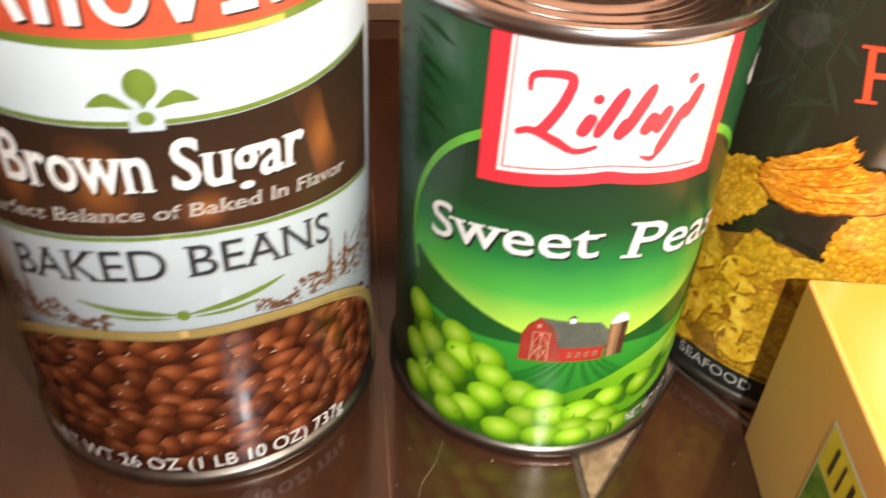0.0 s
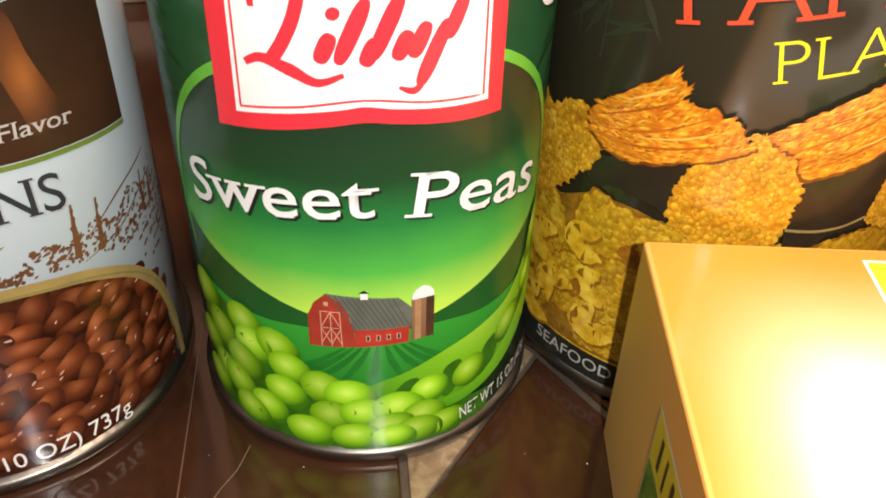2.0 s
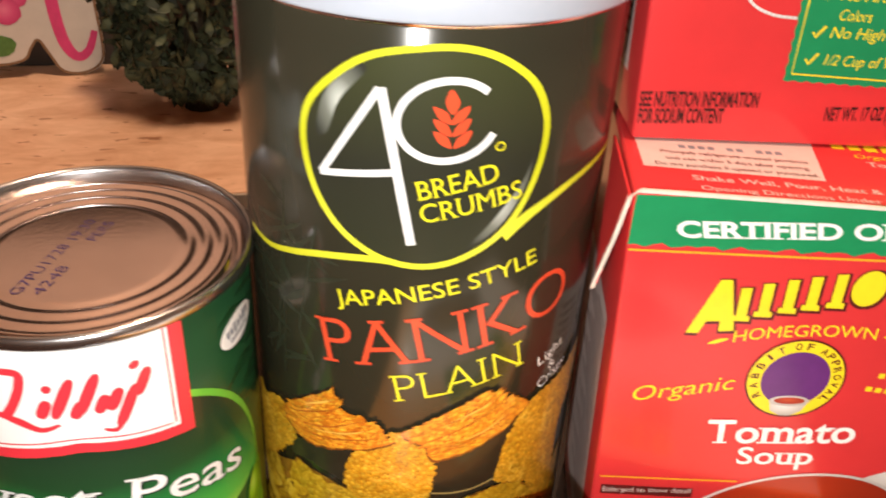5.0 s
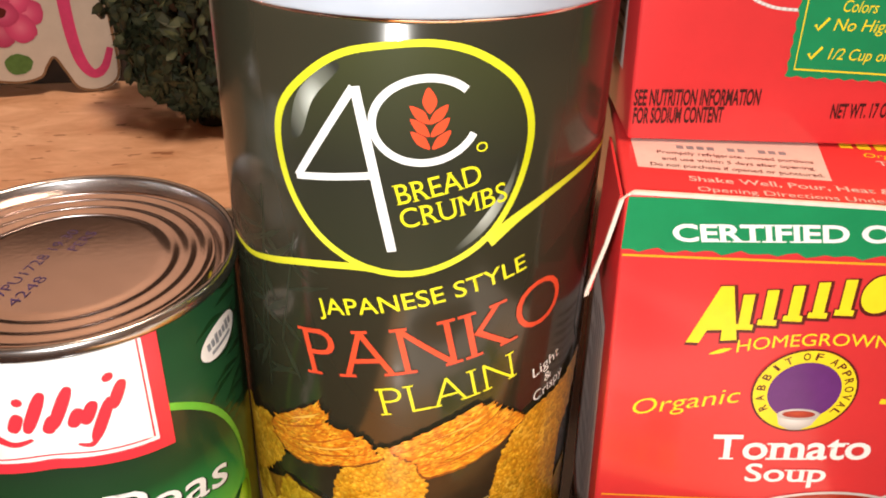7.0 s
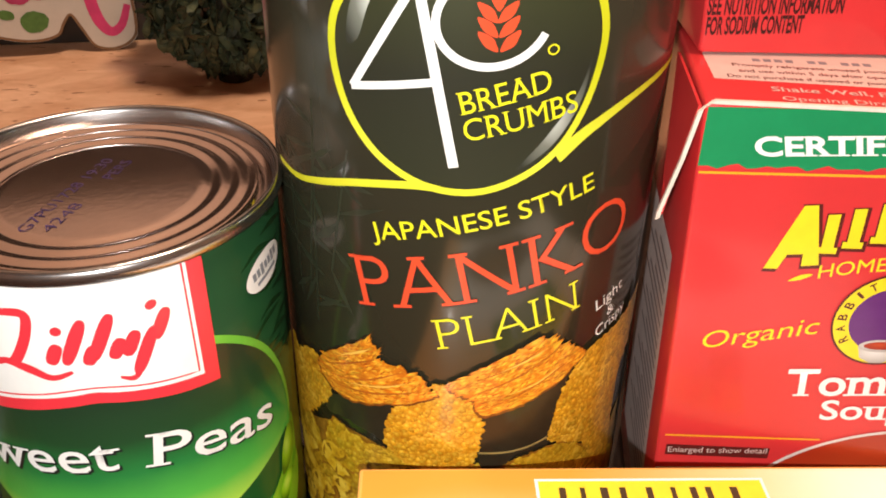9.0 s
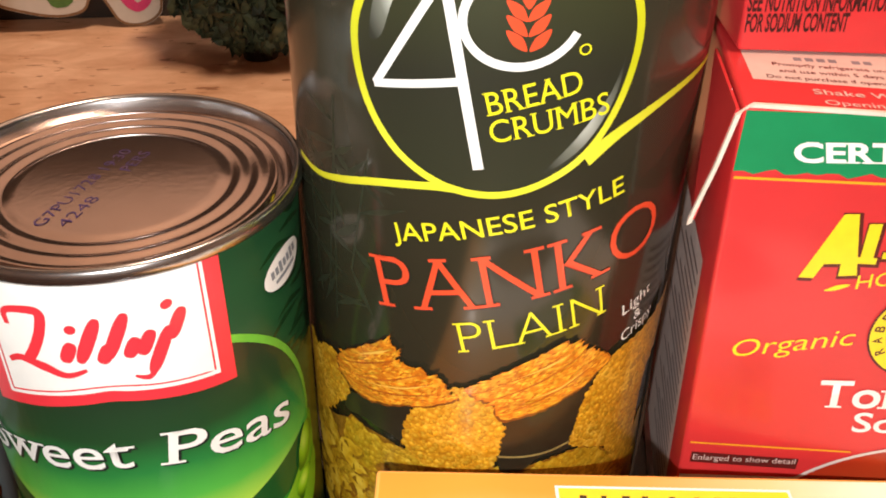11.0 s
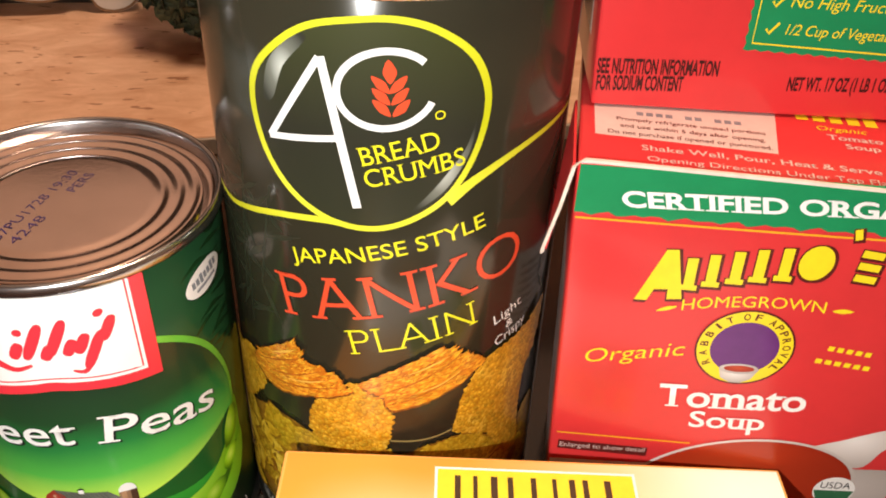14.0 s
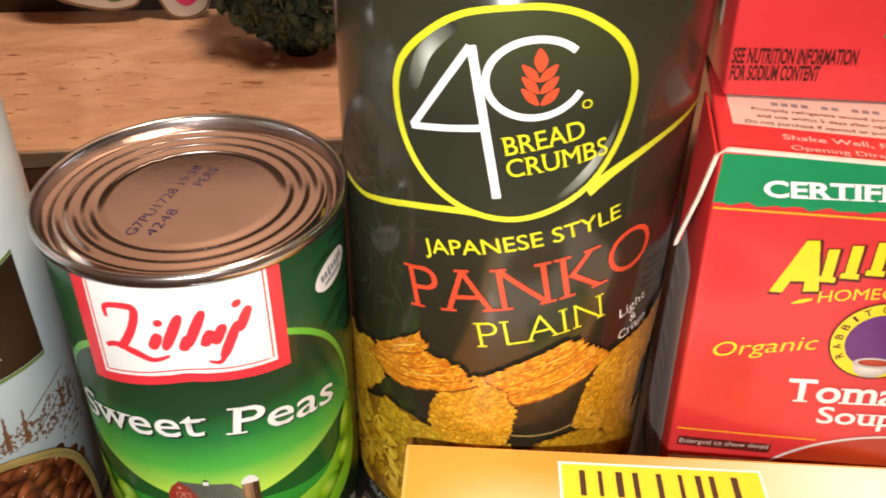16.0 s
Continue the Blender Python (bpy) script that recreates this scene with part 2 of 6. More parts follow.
def decal(name, polys, material, parent, f, layer, label="", step=3.0, step_v=0, rise=0.0, stuff=False, each=False):
    """Ink on a surface. polys: outlines in millimetres; layer: its height over the surface, also in millimetres; each: every outline is a part of its own."""
    if each:
        for i, poly in enumerate(polys):
            decal(name, [poly], material, parent, f, layer + i * rise, label, step, step_v)
        return None
    bm = bmesh.new()
    uv = bm.loops.layers.uv.new("UVMap")
    for i, poly in enumerate(polys):
        u0, u1 = min(p[0] for p in poly), max(p[0] for p in poly)
        v0, v1 = min(p[1] for p in poly), max(p[1] for p in poly)
        face = bm.faces.new([bm.verts.new((u, v, layer + i * rise)) for u, v in poly])
        for loop in face.loops:
            loop[uv].uv = ((loop.vert.co.x - u0) / max(u1 - u0, 1e-6), (loop.vert.co.y - v0) / max(v1 - v0, 1e-6))
        face.normal_update()
        if face.normal.z < 0:
            face.normal_flip()
    if not rise:
        bmesh.ops.remove_doubles(bm, verts=bm.verts[:], dist=1e-4)
    bmesh.ops.triangulate(bm, faces=[p for p in bm.faces if len(p.verts) > 4])
    wrap(bm, f, step, step_v)
    ob = part(name, bm, material, parent, label)
    return tagged(ob, kind="stuff") if len(polys) > 20 and (rise or stuff) else ob


def oval(u, v, ru, rv, turn=0.0, n=28, wobble=0.0, seed=0, power=2.0):
    rnd = random.Random(seed)
    out = []
    ph = [rnd.uniform(0, 6.28) for _ in range(4)]
    c, s = math.cos(radians(turn)), math.sin(radians(turn))
    for i in range(n):
        a = 2 * math.pi * i / n
        k = 1 + wobble * (math.sin(3 * a + ph[0]) + 0.7 * math.sin(5 * a + ph[1]) + 0.6 * math.sin(9 * a + ph[2]) + 0.5 * math.sin(14 * a + ph[3]))
        x = math.copysign(abs(math.cos(a)) ** (2 / power), math.cos(a)) * ru * k
        y = math.copysign(abs(math.sin(a)) ** (2 / power), math.sin(a)) * rv * k
        out.append((u + x * c - y * s, v + x * s + y * c))
    return out


def loop(a, b):
    """The band between two outlines with as many points."""
    n = len(a)
    return [[a[i], a[(i + 1) % n], b[(i + 1) % n], b[i]] for i in range(n)]


def curve(points, n=8, closed=False):
    """A smooth line through the points."""
    out, m = [], len(points)
    for i in range(m if closed else m - 1):
        p = [points[(i + k) % m] if closed else points[min(max(i + k, 0), m - 1)] for k in (-1, 0, 1, 2)]
        for j in range(n):
            t = j / n
            out.append(tuple(0.5 * (2 * p[1][d] + (p[2][d] - p[0][d]) * t + (2 * p[0][d] - 5 * p[1][d] + 4 * p[2][d] - p[3][d]) * t * t
                                    + (3 * p[1][d] - p[0][d] - 3 * p[2][d] + p[3][d]) * t ** 3) for d in (0, 1)))
    if not closed:
        out.append(points[-1])
    return out


def stroke(points, width, taper=None):
    """A band along a line; taper: its share of the width at the start, middle and end."""
    out, n = [], len(points)
    edge = []
    for i, (x, y) in enumerate(points):
        x0, y0 = points[max(i - 1, 0)]
        x1, y1 = points[min(i + 1, n - 1)]
        d = math.hypot(x1 - x0, y1 - y0) or 1
        w = width / 2
        if taper:
            t = 2 * i / (n - 1)
            w *= taper[0] + (taper[1] - taper[0]) * t if t < 1 else taper[1] + (taper[2] - taper[1]) * (t - 1)
        nx, ny = -(y1 - y0) / d * w, (x1 - x0) / d * w
        edge.append(((x + nx, y + ny), (x - nx, y - ny)))
    for a, b in zip(edge, edge[1:]):
        out.append([a[1], b[1], b[0], a[0]])
    return out


def bar(u0, v0, u1, v1, w):
    return stroke([(u0, v0), (u1, v1)], w)[0]


def rect(u0, v0, u1, v1):
    return [(u0, v0), (u1, v0), (u1, v1), (u0, v1)]


def shifted(polys, du, dv):
    return [[(u + du, v + dv) for u, v in p] for p in polys]


def ragged(points, amount, seed, n=6):
    """A smooth closed line pushed in and out across its own run."""
    rnd = random.Random(seed)
    line = curve(points, n, True)
    out = []
    for i, (u, v) in enumerate(line):
        a, b = line[i - 1], line[(i + 1) % len(line)]
        d = math.hypot(b[0] - a[0], b[1] - a[1]) or 1
        k = rnd.uniform(-amount, amount)
        out.append((u - (b[1] - a[1]) / d * k, v + (b[0] - a[0]) / d * k))
    return out


_cap = []


def words(body, p0, p1, height, slant=0.0, bold=0.0, serif=0.0, arch=0.0, turn=None):
    """Lettering in the built-in font, set from p0 to p1 on its baseline. arch: how far the baseline's middle is raised."""
    def outline(text, fat):
        c = bpy.data.curves.new("lettering", "FONT")
        c.body, c.size, c.offset, c.resolution_u = text, 1, fat, 4
        ob = bpy.data.objects.new("lettering", c)
        m = bpy.data.meshes.new_from_object(ob)
        got = [[tuple(m.vertices[i].co[:2]) for i in p.vertices] for p in m.polygons]
        if serif and text != "H":
            count, middle = {}, {}
            for p in m.polygons:
                for k in p.edge_keys:
                    count[k] = count.get(k, 0) + 1
                    middle[k] = p.center.y
            for (a, b), n in count.items():
                pa, pb = m.vertices[a].co, m.vertices[b].co
                wide = abs(pa.x - pb.x)
                if n == 1 and abs(pa.y - pb.y) < 0.004 and 0.05 < wide < 0.24:
                    y, x0, x1, s = pa.y, min(pa.x, pb.x), max(pa.x, pb.x), serif
                    if abs(y) < 0.03 + abs(bold) and middle[a, b] > y:
                        got.append([(x0 - s, y), (x1 + s, y), (x1 + s, y + s * 0.55), (x0 - s, y + s * 0.55)])
                    elif y > 0.4 and middle[a, b] < y:
                        got.append([(x0 - s, y - s * 0.55), (x1 + s, y - s * 0.55), (x1 + s, y), (x0 - s, y)])
        bpy.data.objects.remove(ob)
        bpy.data.meshes.remove(m)
        bpy.data.curves.remove(c)
        return got
    if not _cap:
        _cap.append(max(y for p in outline("H", 0) for _, y in p))
    polys = outline(body, bold)
    x0, x1 = min(x for p in polys for x, _ in p), max(x for p in polys for x, _ in p)
    length = math.hypot(p1[0] - p0[0], p1[1] - p0[1])
    k, h = length / (x1 - x0), height / _cap[0]
    c, s = (p1[0] - p0[0]) / length, (p1[1] - p0[1]) / length
    out = []
    for p in polys:
        q = []
        for x, y in p:
            a, b = (x - x0) * k, y * h
            t = a / length
            b2 = b + arch * 4 * t * (1 - t)
            a2 = a + slant * b
            q.append((p0[0] + a2 * c - b2 * s, p0[1] + a2 * s + b2 * c))
        out.append(q)
    return out

# ---------------------------------------------------------------- the room, the table and the board behind

def structure(name, bm, material, label, category):
    return tagged(new(name, mesh_of(name, bm, material, False)), label, category, "", "structure")


structure("wall_north", block(-1.7, 1.7, 0.410, 0.50, -0.75, 1.70), WALL, "plain warm painted wall", "wall")
structure("backsplash", block(-1.7, 1.7, 0.402, 0.4098, 0.0, 0.330), PANEL, "dark brown panel behind the board", "panel")
structure("wall_south", block(-1.7, 1.7, -2.0, -1.9, -0.75, 1.70), WALL, "plain warm painted wall", "wall")
structure("wall_west", block(-1.8, -1.7, -1.9, 0.50, -0.75, 1.70), WALL, "plain warm painted wall", "wall")
structure("wall_east", block(1.7, 1.8, -1.9, 0.50, -0.75, 1.70), WALL, "plain warm painted wall", "wall")
structure("ceiling", block(-1.8, 1.8, -2.0, 0.50, 1.70, 1.80), WALL, "plain warm painted ceiling", "ceiling")
structure("floor", block(-1.8, 1.8, -2.0, 0.50, -0.85, -0.75), BACK, "plain dark wooden floor", "floor")

table = thing("tiled_table", (0, 0, 0), 0, "dark brown glossy table top with a beige stone inlay", "table")
part("bed", block(-0.75, 0.75, -0.55, 0.40, -0.035, -0.0012), GROUT, table, "dark grout bed", False)


def slab(outline, z0, z1, round_by=0.0006):
    bm = bmesh.new()
    f = bm.faces.new([bm.verts.new((x, y, z0)) for x, y in outline])
    f.normal_update()
    if f.normal.z > 0:
        f.normal_flip()
    g = bmesh.ops.extrude_face_region(bm, geom=[f])
    bmesh.ops.translate(bm, vec=(0, 0, z1 - z0), verts=[v for v in g["geom"] if isinstance(v, bmesh.types.BMVert)])
    bmesh.ops.recalc_face_normals(bm, faces=bm.faces[:])
    top = [e for e in bm.edges if all(abs(v.co.z - z1) < 1e-6 for v in e.verts)]
    if round_by:
        bmesh.ops.bevel(bm, geom=top, offset=round_by, segments=2, affect="EDGES", profile=0.5)
    return bm


J = 0.0008
# three brown tiles meet round the beige inlay, whose tip points out from under the pea can
part("tile", slab([(-0.75, -0.55), (0.0050 - J, -0.55), (0.0056 - J, -0.050), (0.0075 - J, 0.40), (-0.75, 0.40)], -0.006, 0), TABLE, table, "", False)
part("tile", slab([(0.0050 + J, -0.55), (0.3560 - J, -0.55), (0.0402, -0.0100), (0.0056 + J, -0.0522)], -0.006, 0), TABLE, table, "", False)
part("tile", slab([(0.3560 + J, -0.55), (0.75, -0.55), (0.75, 0.40), (0.0075 + J, 0.40), (0.0066 + J, 0.0310), (0.0418, -0.0084)], -0.006, 0), TABLE, table, "", False)
part("inlay", slab([(0.0056 + J, -0.0513), (0.0398, -0.0084), (0.0066 + J, 0.0290)], -0.006, -0.0003), BEIGE, table, "beige stone inlay", False)
part("fine_line", slab([(-0.0406, -0.075), (-0.0403, -0.075), (-0.0401, 0.08), (-0.0403, 0.08)], 0.0, 0.00012, 0), plain("pale_fine_line", (0.11, 0.060, 0.040), 0.5), table, "fine pale line", False)

for x in (-0.70, 0.70):
    for y in (-0.50, 0.35):
        part("leg", block(x - 0.03, x + 0.03, y - 0.03, y + 0.03, -0.75, -0.035, 0.003), TABLE, table, "", False)

board = thing("pine_board", (0, 0, 0), 0, "orange pine board with knots lying along the back of the table", "board")
SKEW = 0.058
bm = block(-0.72, 0.72, 0.2135, 0.4010, 0.0, 0.0095, 0.0012)
bmesh.ops.transform(bm, matrix=Matrix(((1, 0, 0, 0), (SKEW * 0.5, 1, 0, 0), (0, 0, 1, 0), (0, 0, 0, 1))), verts=[v for v in bm.verts if v.co.y < 0.3])
part("plank", bm, PINE, board, "", False)
bm = block(-0.72, 0.72, 0.2112, 0.2133, 0.0, 0.0088, 0.0006)
bmesh.ops.transform(bm, matrix=Matrix(((1, 0, 0, 0), (SKEW * 0.5, 1, 0, 0), (0, 0, 1, 0), (0, 0, 0, 1))), verts=bm.verts[:])
part("edging", bm, EDGE, board, "worn greyish edge strip", False)


# ---------------------------------------------------------------- tin cans

def tin_can(name, at, radius, rim, height, label, body, beads, group="tin cans"):
    can = thing(name, at, 0, label, "can", group)
    r, R, h = radius, rim, height
    sleeve = part("label", lathe([(r - 0.0004, 0.0034), (r, 0.0038), (r, h - 0.0036), (r - 0.0004, h - 0.0032)]), body, can, "printed paper label")
    seam = [(r - 0.0012, h - 0.0045), (r - 0.0002, h - 0.0034), (R - 0.0003, h - 0.0032), (R, h - 0.0026), (R, h - 0.0007), (R - 0.0005, h - 0.0001), (R - 0.0010, h),
            (R - 0.0016, h - 0.0004), (R - 0.0019, h - 0.0012), (R - 0.0022, h - 0.0042)]
    part("rim", lathe(seam), TIN_RIM, can, "shiny rolled tin rim")
    floor_z = h - 0.0042
    lid = [(R - 0.00225, h - 0.0040), (R - 0.0034, h - 0.0048), (R - 0.0042, h - 0.0046), (R - 0.0052, floor_z + 0.0012)]
    for b in beads:
        lid += [(b + 0.0013, floor_z + 0.0012), (b + 0.0005, floor_z + 0.0007), (b - 0.0005, floor_z + 0.0007), (b - 0.0013, floor_z + 0.0011)]
        floor_z -= 0.0001
    lid += [(beads[-1] - 0.003, floor_z + 0.0012), (0.5 * beads[-1], floor_z + 0.0013), (0, floor_z + 0.0013)]
    cover = part("lid", lathe(lid), TIN, can, "ribbed tin lid")
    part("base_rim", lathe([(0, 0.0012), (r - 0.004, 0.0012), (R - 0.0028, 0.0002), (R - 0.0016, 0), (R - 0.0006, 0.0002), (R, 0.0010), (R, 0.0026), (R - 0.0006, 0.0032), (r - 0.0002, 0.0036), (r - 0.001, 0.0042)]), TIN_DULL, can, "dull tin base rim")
    return sleeve, cover, floor_z + 0.0013


PEA_BODY = upright_ramp("green_can_label", [(0.0, (0.012, 0.060, 0.014)), (0.5, (0.016, 0.085, 0.022)), (1.0, (0.010, 0.050, 0.018))], 0.0, 0.11, streak=0.03)
PEA_SKY = upright_ramp("green_sky_print", [(0.0, (0.64, 0.84, 0.08)), (0.12, (0.48, 0.78, 0.09)), (0.31, (0.085, 0.44, 0.060)), (0.52, (0.020, 0.19, 0.042)), (0.72, (0.014, 0.055, 0.018)), (1.0, (0.014, 0.030, 0.016))], 0.038, 0.086)
LIME = plain("lime_ink", (0.12, 0.42, 0.04), 0.3, 0, 0.12, coat=0.3)
HILL = upright_ramp("dark_hill_print", [(0, (0.016, 0.13, 0.018)), (1, (0.014, 0.078, 0.020))], 0.028, 0.052)
FIELD = upright_ramp("field_print", [(0, (0.012, 0.15, 0.016)), (1, (0.040, 0.34, 0.034))], 0.018, 0.040)
FURROW = plain("furrow_ink", (0.016, 0.17, 0.02), 0.3, 0, 0.2, coat=0.3)
RED_TAG = plain("red_ink", (0.72, 0.035, 0.050), 0.3, 0, 0.05, coat=0.3)
SHADE = plain("dark_ink", (0.014, 0.016, 0.014), 0.35, 0, 0.2, coat=0.3)
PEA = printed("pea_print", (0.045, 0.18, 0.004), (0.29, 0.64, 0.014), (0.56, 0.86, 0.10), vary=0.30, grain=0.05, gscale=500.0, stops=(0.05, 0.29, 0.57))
POD = printed("pod_print", (0.085, 0.32, 0.010), (0.22, 0.56, 0.018), (0.44, 0.76, 0.07), vary=0.1, spot=(0.5, 0.6))
BARN = plain("barn_red_ink", (0.42, 0.038, 0.024), 0.3, 0, 0.15, coat=0.3)
BARN_DARK = plain("barn_dark_red_ink", (0.34, 0.040, 0.024), 0.3, 0, 0.2, coat=0.3)
ROOF = plain("grey_roof_ink", (0.13, 0.14, 0.11), 0.3, 0, 0.2, coat=0.3)
ROOF_LINE = plain("roof_line_ink", (0.08, 0.085, 0.07), 0.3, 0, 0.1, coat=0.3)
SILO = upright_ramp("silo_print", [(0, (0.19, 0.085, 0.035)), (1, (0.27, 0.16, 0.09))], 0.032, 0.046)
TRIM = plain("barn_trim_ink", (0.56, 0.30, 0.20), 0.3, 0, 0.1, coat=0.3)
GREY = plain("grey_ink", (0.20, 0.22, 0.25), 0.3, 0, 0.1, coat=0.3)

pea_label, pea_cover, pea_lid = tin_can("pea_can", (0, 0, 0), 0.0367, 0.0381, 0.1127, "green tin can of sweet peas with a red name tag", PEA_BODY, (0.0308, 0.0270, 0.0230))
F = round_can(0.0367)


def fill(name, polys, material, layer, label="", rise=0.0, step=2.4, each=False):
    return decal(name, polys, material, pea_label, F, layer, label, step, 0, rise, False, each)


ARCH = curve([(-40.5, 45.0), (-42.5, 55.0), (-40.8, 67.0), (-34.5, 79.0), (-25.0, 87.5), (-12.0, 92.0), (12.0, 92.0), (25.5, 88.0), (36.5, 79.0), (43.5, 66.0), (45.5, 54.0), (43.0, 44.0)], 6)
fill("sky_print", [ARCH[i:i + 2] + [(ARCH[i + 1][0], 36.0), (ARCH[i][0], 36.0)] for i in range(12, len(ARCH) - 14)]
     + [ARCH[:13] + [(ARCH[12][0], 36.0), (ARCH[0][0], 36.0)], ARCH[-15:] + [(ARCH[-1][0], 36.0), (ARCH[-15][0], 36.0)]], PEA_SKY, 0.06, "printed green sky panel")
fill("arch_line", stroke(ARCH, 2.0, (0.5, 1.1, 0.5)), LIME, 0.16, "lime green arch line")
fill("hill", [curve([(-41.0, 52.0), (-34.0, 48.6), (-27.0, 46.0), (-18.5, 42.8), (-10.0, 40.2), (0.0, 38.6)], 5) + [(0.0, 33.0), (-20.0, 33.0), (-38.0, 33.0), (-41.5, 40.0)],
              curve([(0.0, 38.4), (8.0, 38.2), (14.0, 39.4), (25.0, 43.0), (34.0, 46.5), (43.0, 50.0)], 5) + [(45.0, 40.0), (40.0, 33.0), (20.0, 33.0), (0.0, 33.0)]], HILL, 0.12, "printed dark green hill", each=True)
fill("field", [curve([(-40.0, 38.5), (-24.0, 36.6), (-12.0, 37.3), (0.0, 36.6), (13.0, 36.4), (26.0, 34.6), (42.0, 36.0)], 5) + [(44.0, 22.0), (20.0, 16.0), (0.0, 14.0), (-20.0, 18.0), (-40.0, 26.0)]], FIELD, 0.2, "printed green field")
furrows = []
for k in range(9):
    a = -1 + 2 * k / 8
    furrows += stroke(curve([(1 + a * 6, 33.0), (0.5 + a * 13, 29.0 - 1.5 * abs(a)), (a * 24, 24.5 - 3.0 * abs(a))], 5), 1.5, (0.3, 1, 0.7))
fill("furrow", furrows, FURROW, 0.26)

# barn and silo
fill("barn_front", [[(-11.9, 33.0), (-2.7, 33.2), (-3.6, 38.4), (-4.4, 42.4), (-6.2, 44.8), (-8.2, 46.2), (-10.4, 44.0), (-11.7, 40.8)]], BARN_DARK, 0.34, "printed red barn front")
fill("barn_side", [[(-2.7, 33.2), (6.9, 33.4), (7.0, 37.6), (-3.4, 38.0)]], BARN, 0.34, "printed red barn wall")
fill("barn_roof", [[(-3.4, 37.6), (7.5, 37.4), (7.6, 41.9), (5.0, 44.9), (-8.4, 46.4), (-6.0, 44.6), (-4.3, 42.3)]], ROOF, 0.38, "printed grey barn roof")
fill("roof_line", [bar(-7.6 + 1.05 * k, 46.0 - 0.12 * k, -3.0 + 0.9 * k, 37.9, 0.25) for k in range(12)], ROOF_LINE, 0.42, each=True)
fill("barn_door", [bar(*s, 0.2) for s in ((-9.4, 33.3, -9.3, 42.0), (-5.6, 33.3, -5.8, 42.0), (-7.5, 33.3, -7.5, 42.0), (-9.4, 42.0, -5.7, 42.0), (-9.4, 38.0, -5.7, 38.0), (-9.4, 34.0, -7.5, 38.0),
                                           (-7.5, 34.0, -9.4, 38.0), (-5.6, 34.0, -7.5, 38.0), (-7.5, 34.0, -5.6, 38.0), (-9.3, 38.2, -7.5, 42.0), (-5.8, 38.2, -7.5, 42.0))] + [rect(-8.6, 43.4, -7.8, 44.4)], TRIM, 0.42)
fill("barn_window", [rect(-1.15 + 1.9 * k, 34.7, -0.35 + 1.9 * k, 36.2) for k in range(4)], TRIM, 0.42, each=True)
fill("window_pane", [rect(-0.95 + 1.9 * k, 34.9, -0.55 + 1.9 * k, 36.0) for k in range(4)], SHADE, 0.44, each=True)
fill("silo", [rect(7.4, 33.8, 11.8, 44.0)], SILO, 0.46, "printed brown silo")
fill("silo_light", [rect(8.0, 33.8, 9.2, 44.0)], plain("silo_light_ink", (0.40, 0.22, 0.11), 0.3, 0, 0.2, coat=0.3), 0.47)
fill("silo_dome", [[(7.4, 43.9), (7.6, 45.3), (8.4, 46.4), (9.6, 46.9), (10.8, 46.4), (11.6, 45.3), (11.8, 43.9)]], WHITE, 0.5, "printed white silo dome")
fill("cupola", [rect(-1.9, 45.2, -0.6, 46.6)], WHITE, 0.46)
fill("cupola_roof", [[(-2.3, 46.6), (-0.2, 46.6), (-1.25, 47.4)]], SHADE, 0.47)
fill("silo_shade", [rect(10.2, 33.8, 11.8, 44.0)], plain("silo_shade_ink", (0.075, 0.035, 0.018), 0.3, 0, 0.2, coat=0.3), 0.48)

# peas in the lower corner and pods on the other side
DEEP_GREEN = plain("deep_green_ink", (0.035, 0.15, 0.008), 0.3, 0, 0.3, coat=0.3)
fill("pea_ground", [curve([(-41, 38), (-30, 35.0), (-20, 31.0), (-10, 23.5), (-2, 21), (8, 18.5), (16, 13), (27, 10)], 4) + [(27, 3.9), (0, 3.9), (-41, 3.9)]], DEEP_GREEN, 0.30)
fill("pod", [curve([(-1.3, 21.8), (7, 25.4), (15.2, 28.6), (24, 30.6), (31, 32.6), (37, 37.5), (42, 44.5), (46, 52.0), (47, 44.0), (46, 30.0), (42, 21.0), (31, 14.5), (18, 12.0), (9, 13.4), (4, 17.0)], 5, True)], POD, 0.34, "printed open pea pod")
fill("pod_gap", [curve([(3.5, 18.2), (6.0, 22.4), (9.0, 22.6), (9.0, 17.6), (6.5, 15.8)], 5, True), curve([(13.4, 17.0), (14.6, 23.2), (18.4, 23.8), (18.2, 18.0), (15.5, 14.8)], 5, True), curve([(22.6, 17.0), (24.8, 23.8), (29.0, 25.0), (28.4, 19.2), (25.2, 15.6)], 5, True), curve([(31, 22.5), (37.0, 29.0), (39.6, 29.4), (39, 25.0), (35, 21.0)], 5, True)], DEEP_GREEN, 0.38, each=True)
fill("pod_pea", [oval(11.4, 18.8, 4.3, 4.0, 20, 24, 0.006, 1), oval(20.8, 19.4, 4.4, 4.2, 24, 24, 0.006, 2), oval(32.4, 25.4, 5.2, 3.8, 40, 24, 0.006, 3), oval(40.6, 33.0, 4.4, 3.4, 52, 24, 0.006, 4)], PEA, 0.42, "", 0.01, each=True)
fill("pod_lip", [curve([(3, 16.6), (10, 15.0), (16, 14.8), (23, 15.6), (31, 20.6), (39.5, 28.5), (46, 39.0), (47, 33.0), (43, 22.5), (32, 15.0), (19, 11.6), (9, 12.8)], 5, True)], POD, 0.52, "near lip of the open pod")
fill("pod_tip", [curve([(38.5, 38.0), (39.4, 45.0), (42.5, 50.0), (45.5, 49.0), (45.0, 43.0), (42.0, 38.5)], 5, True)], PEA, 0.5)
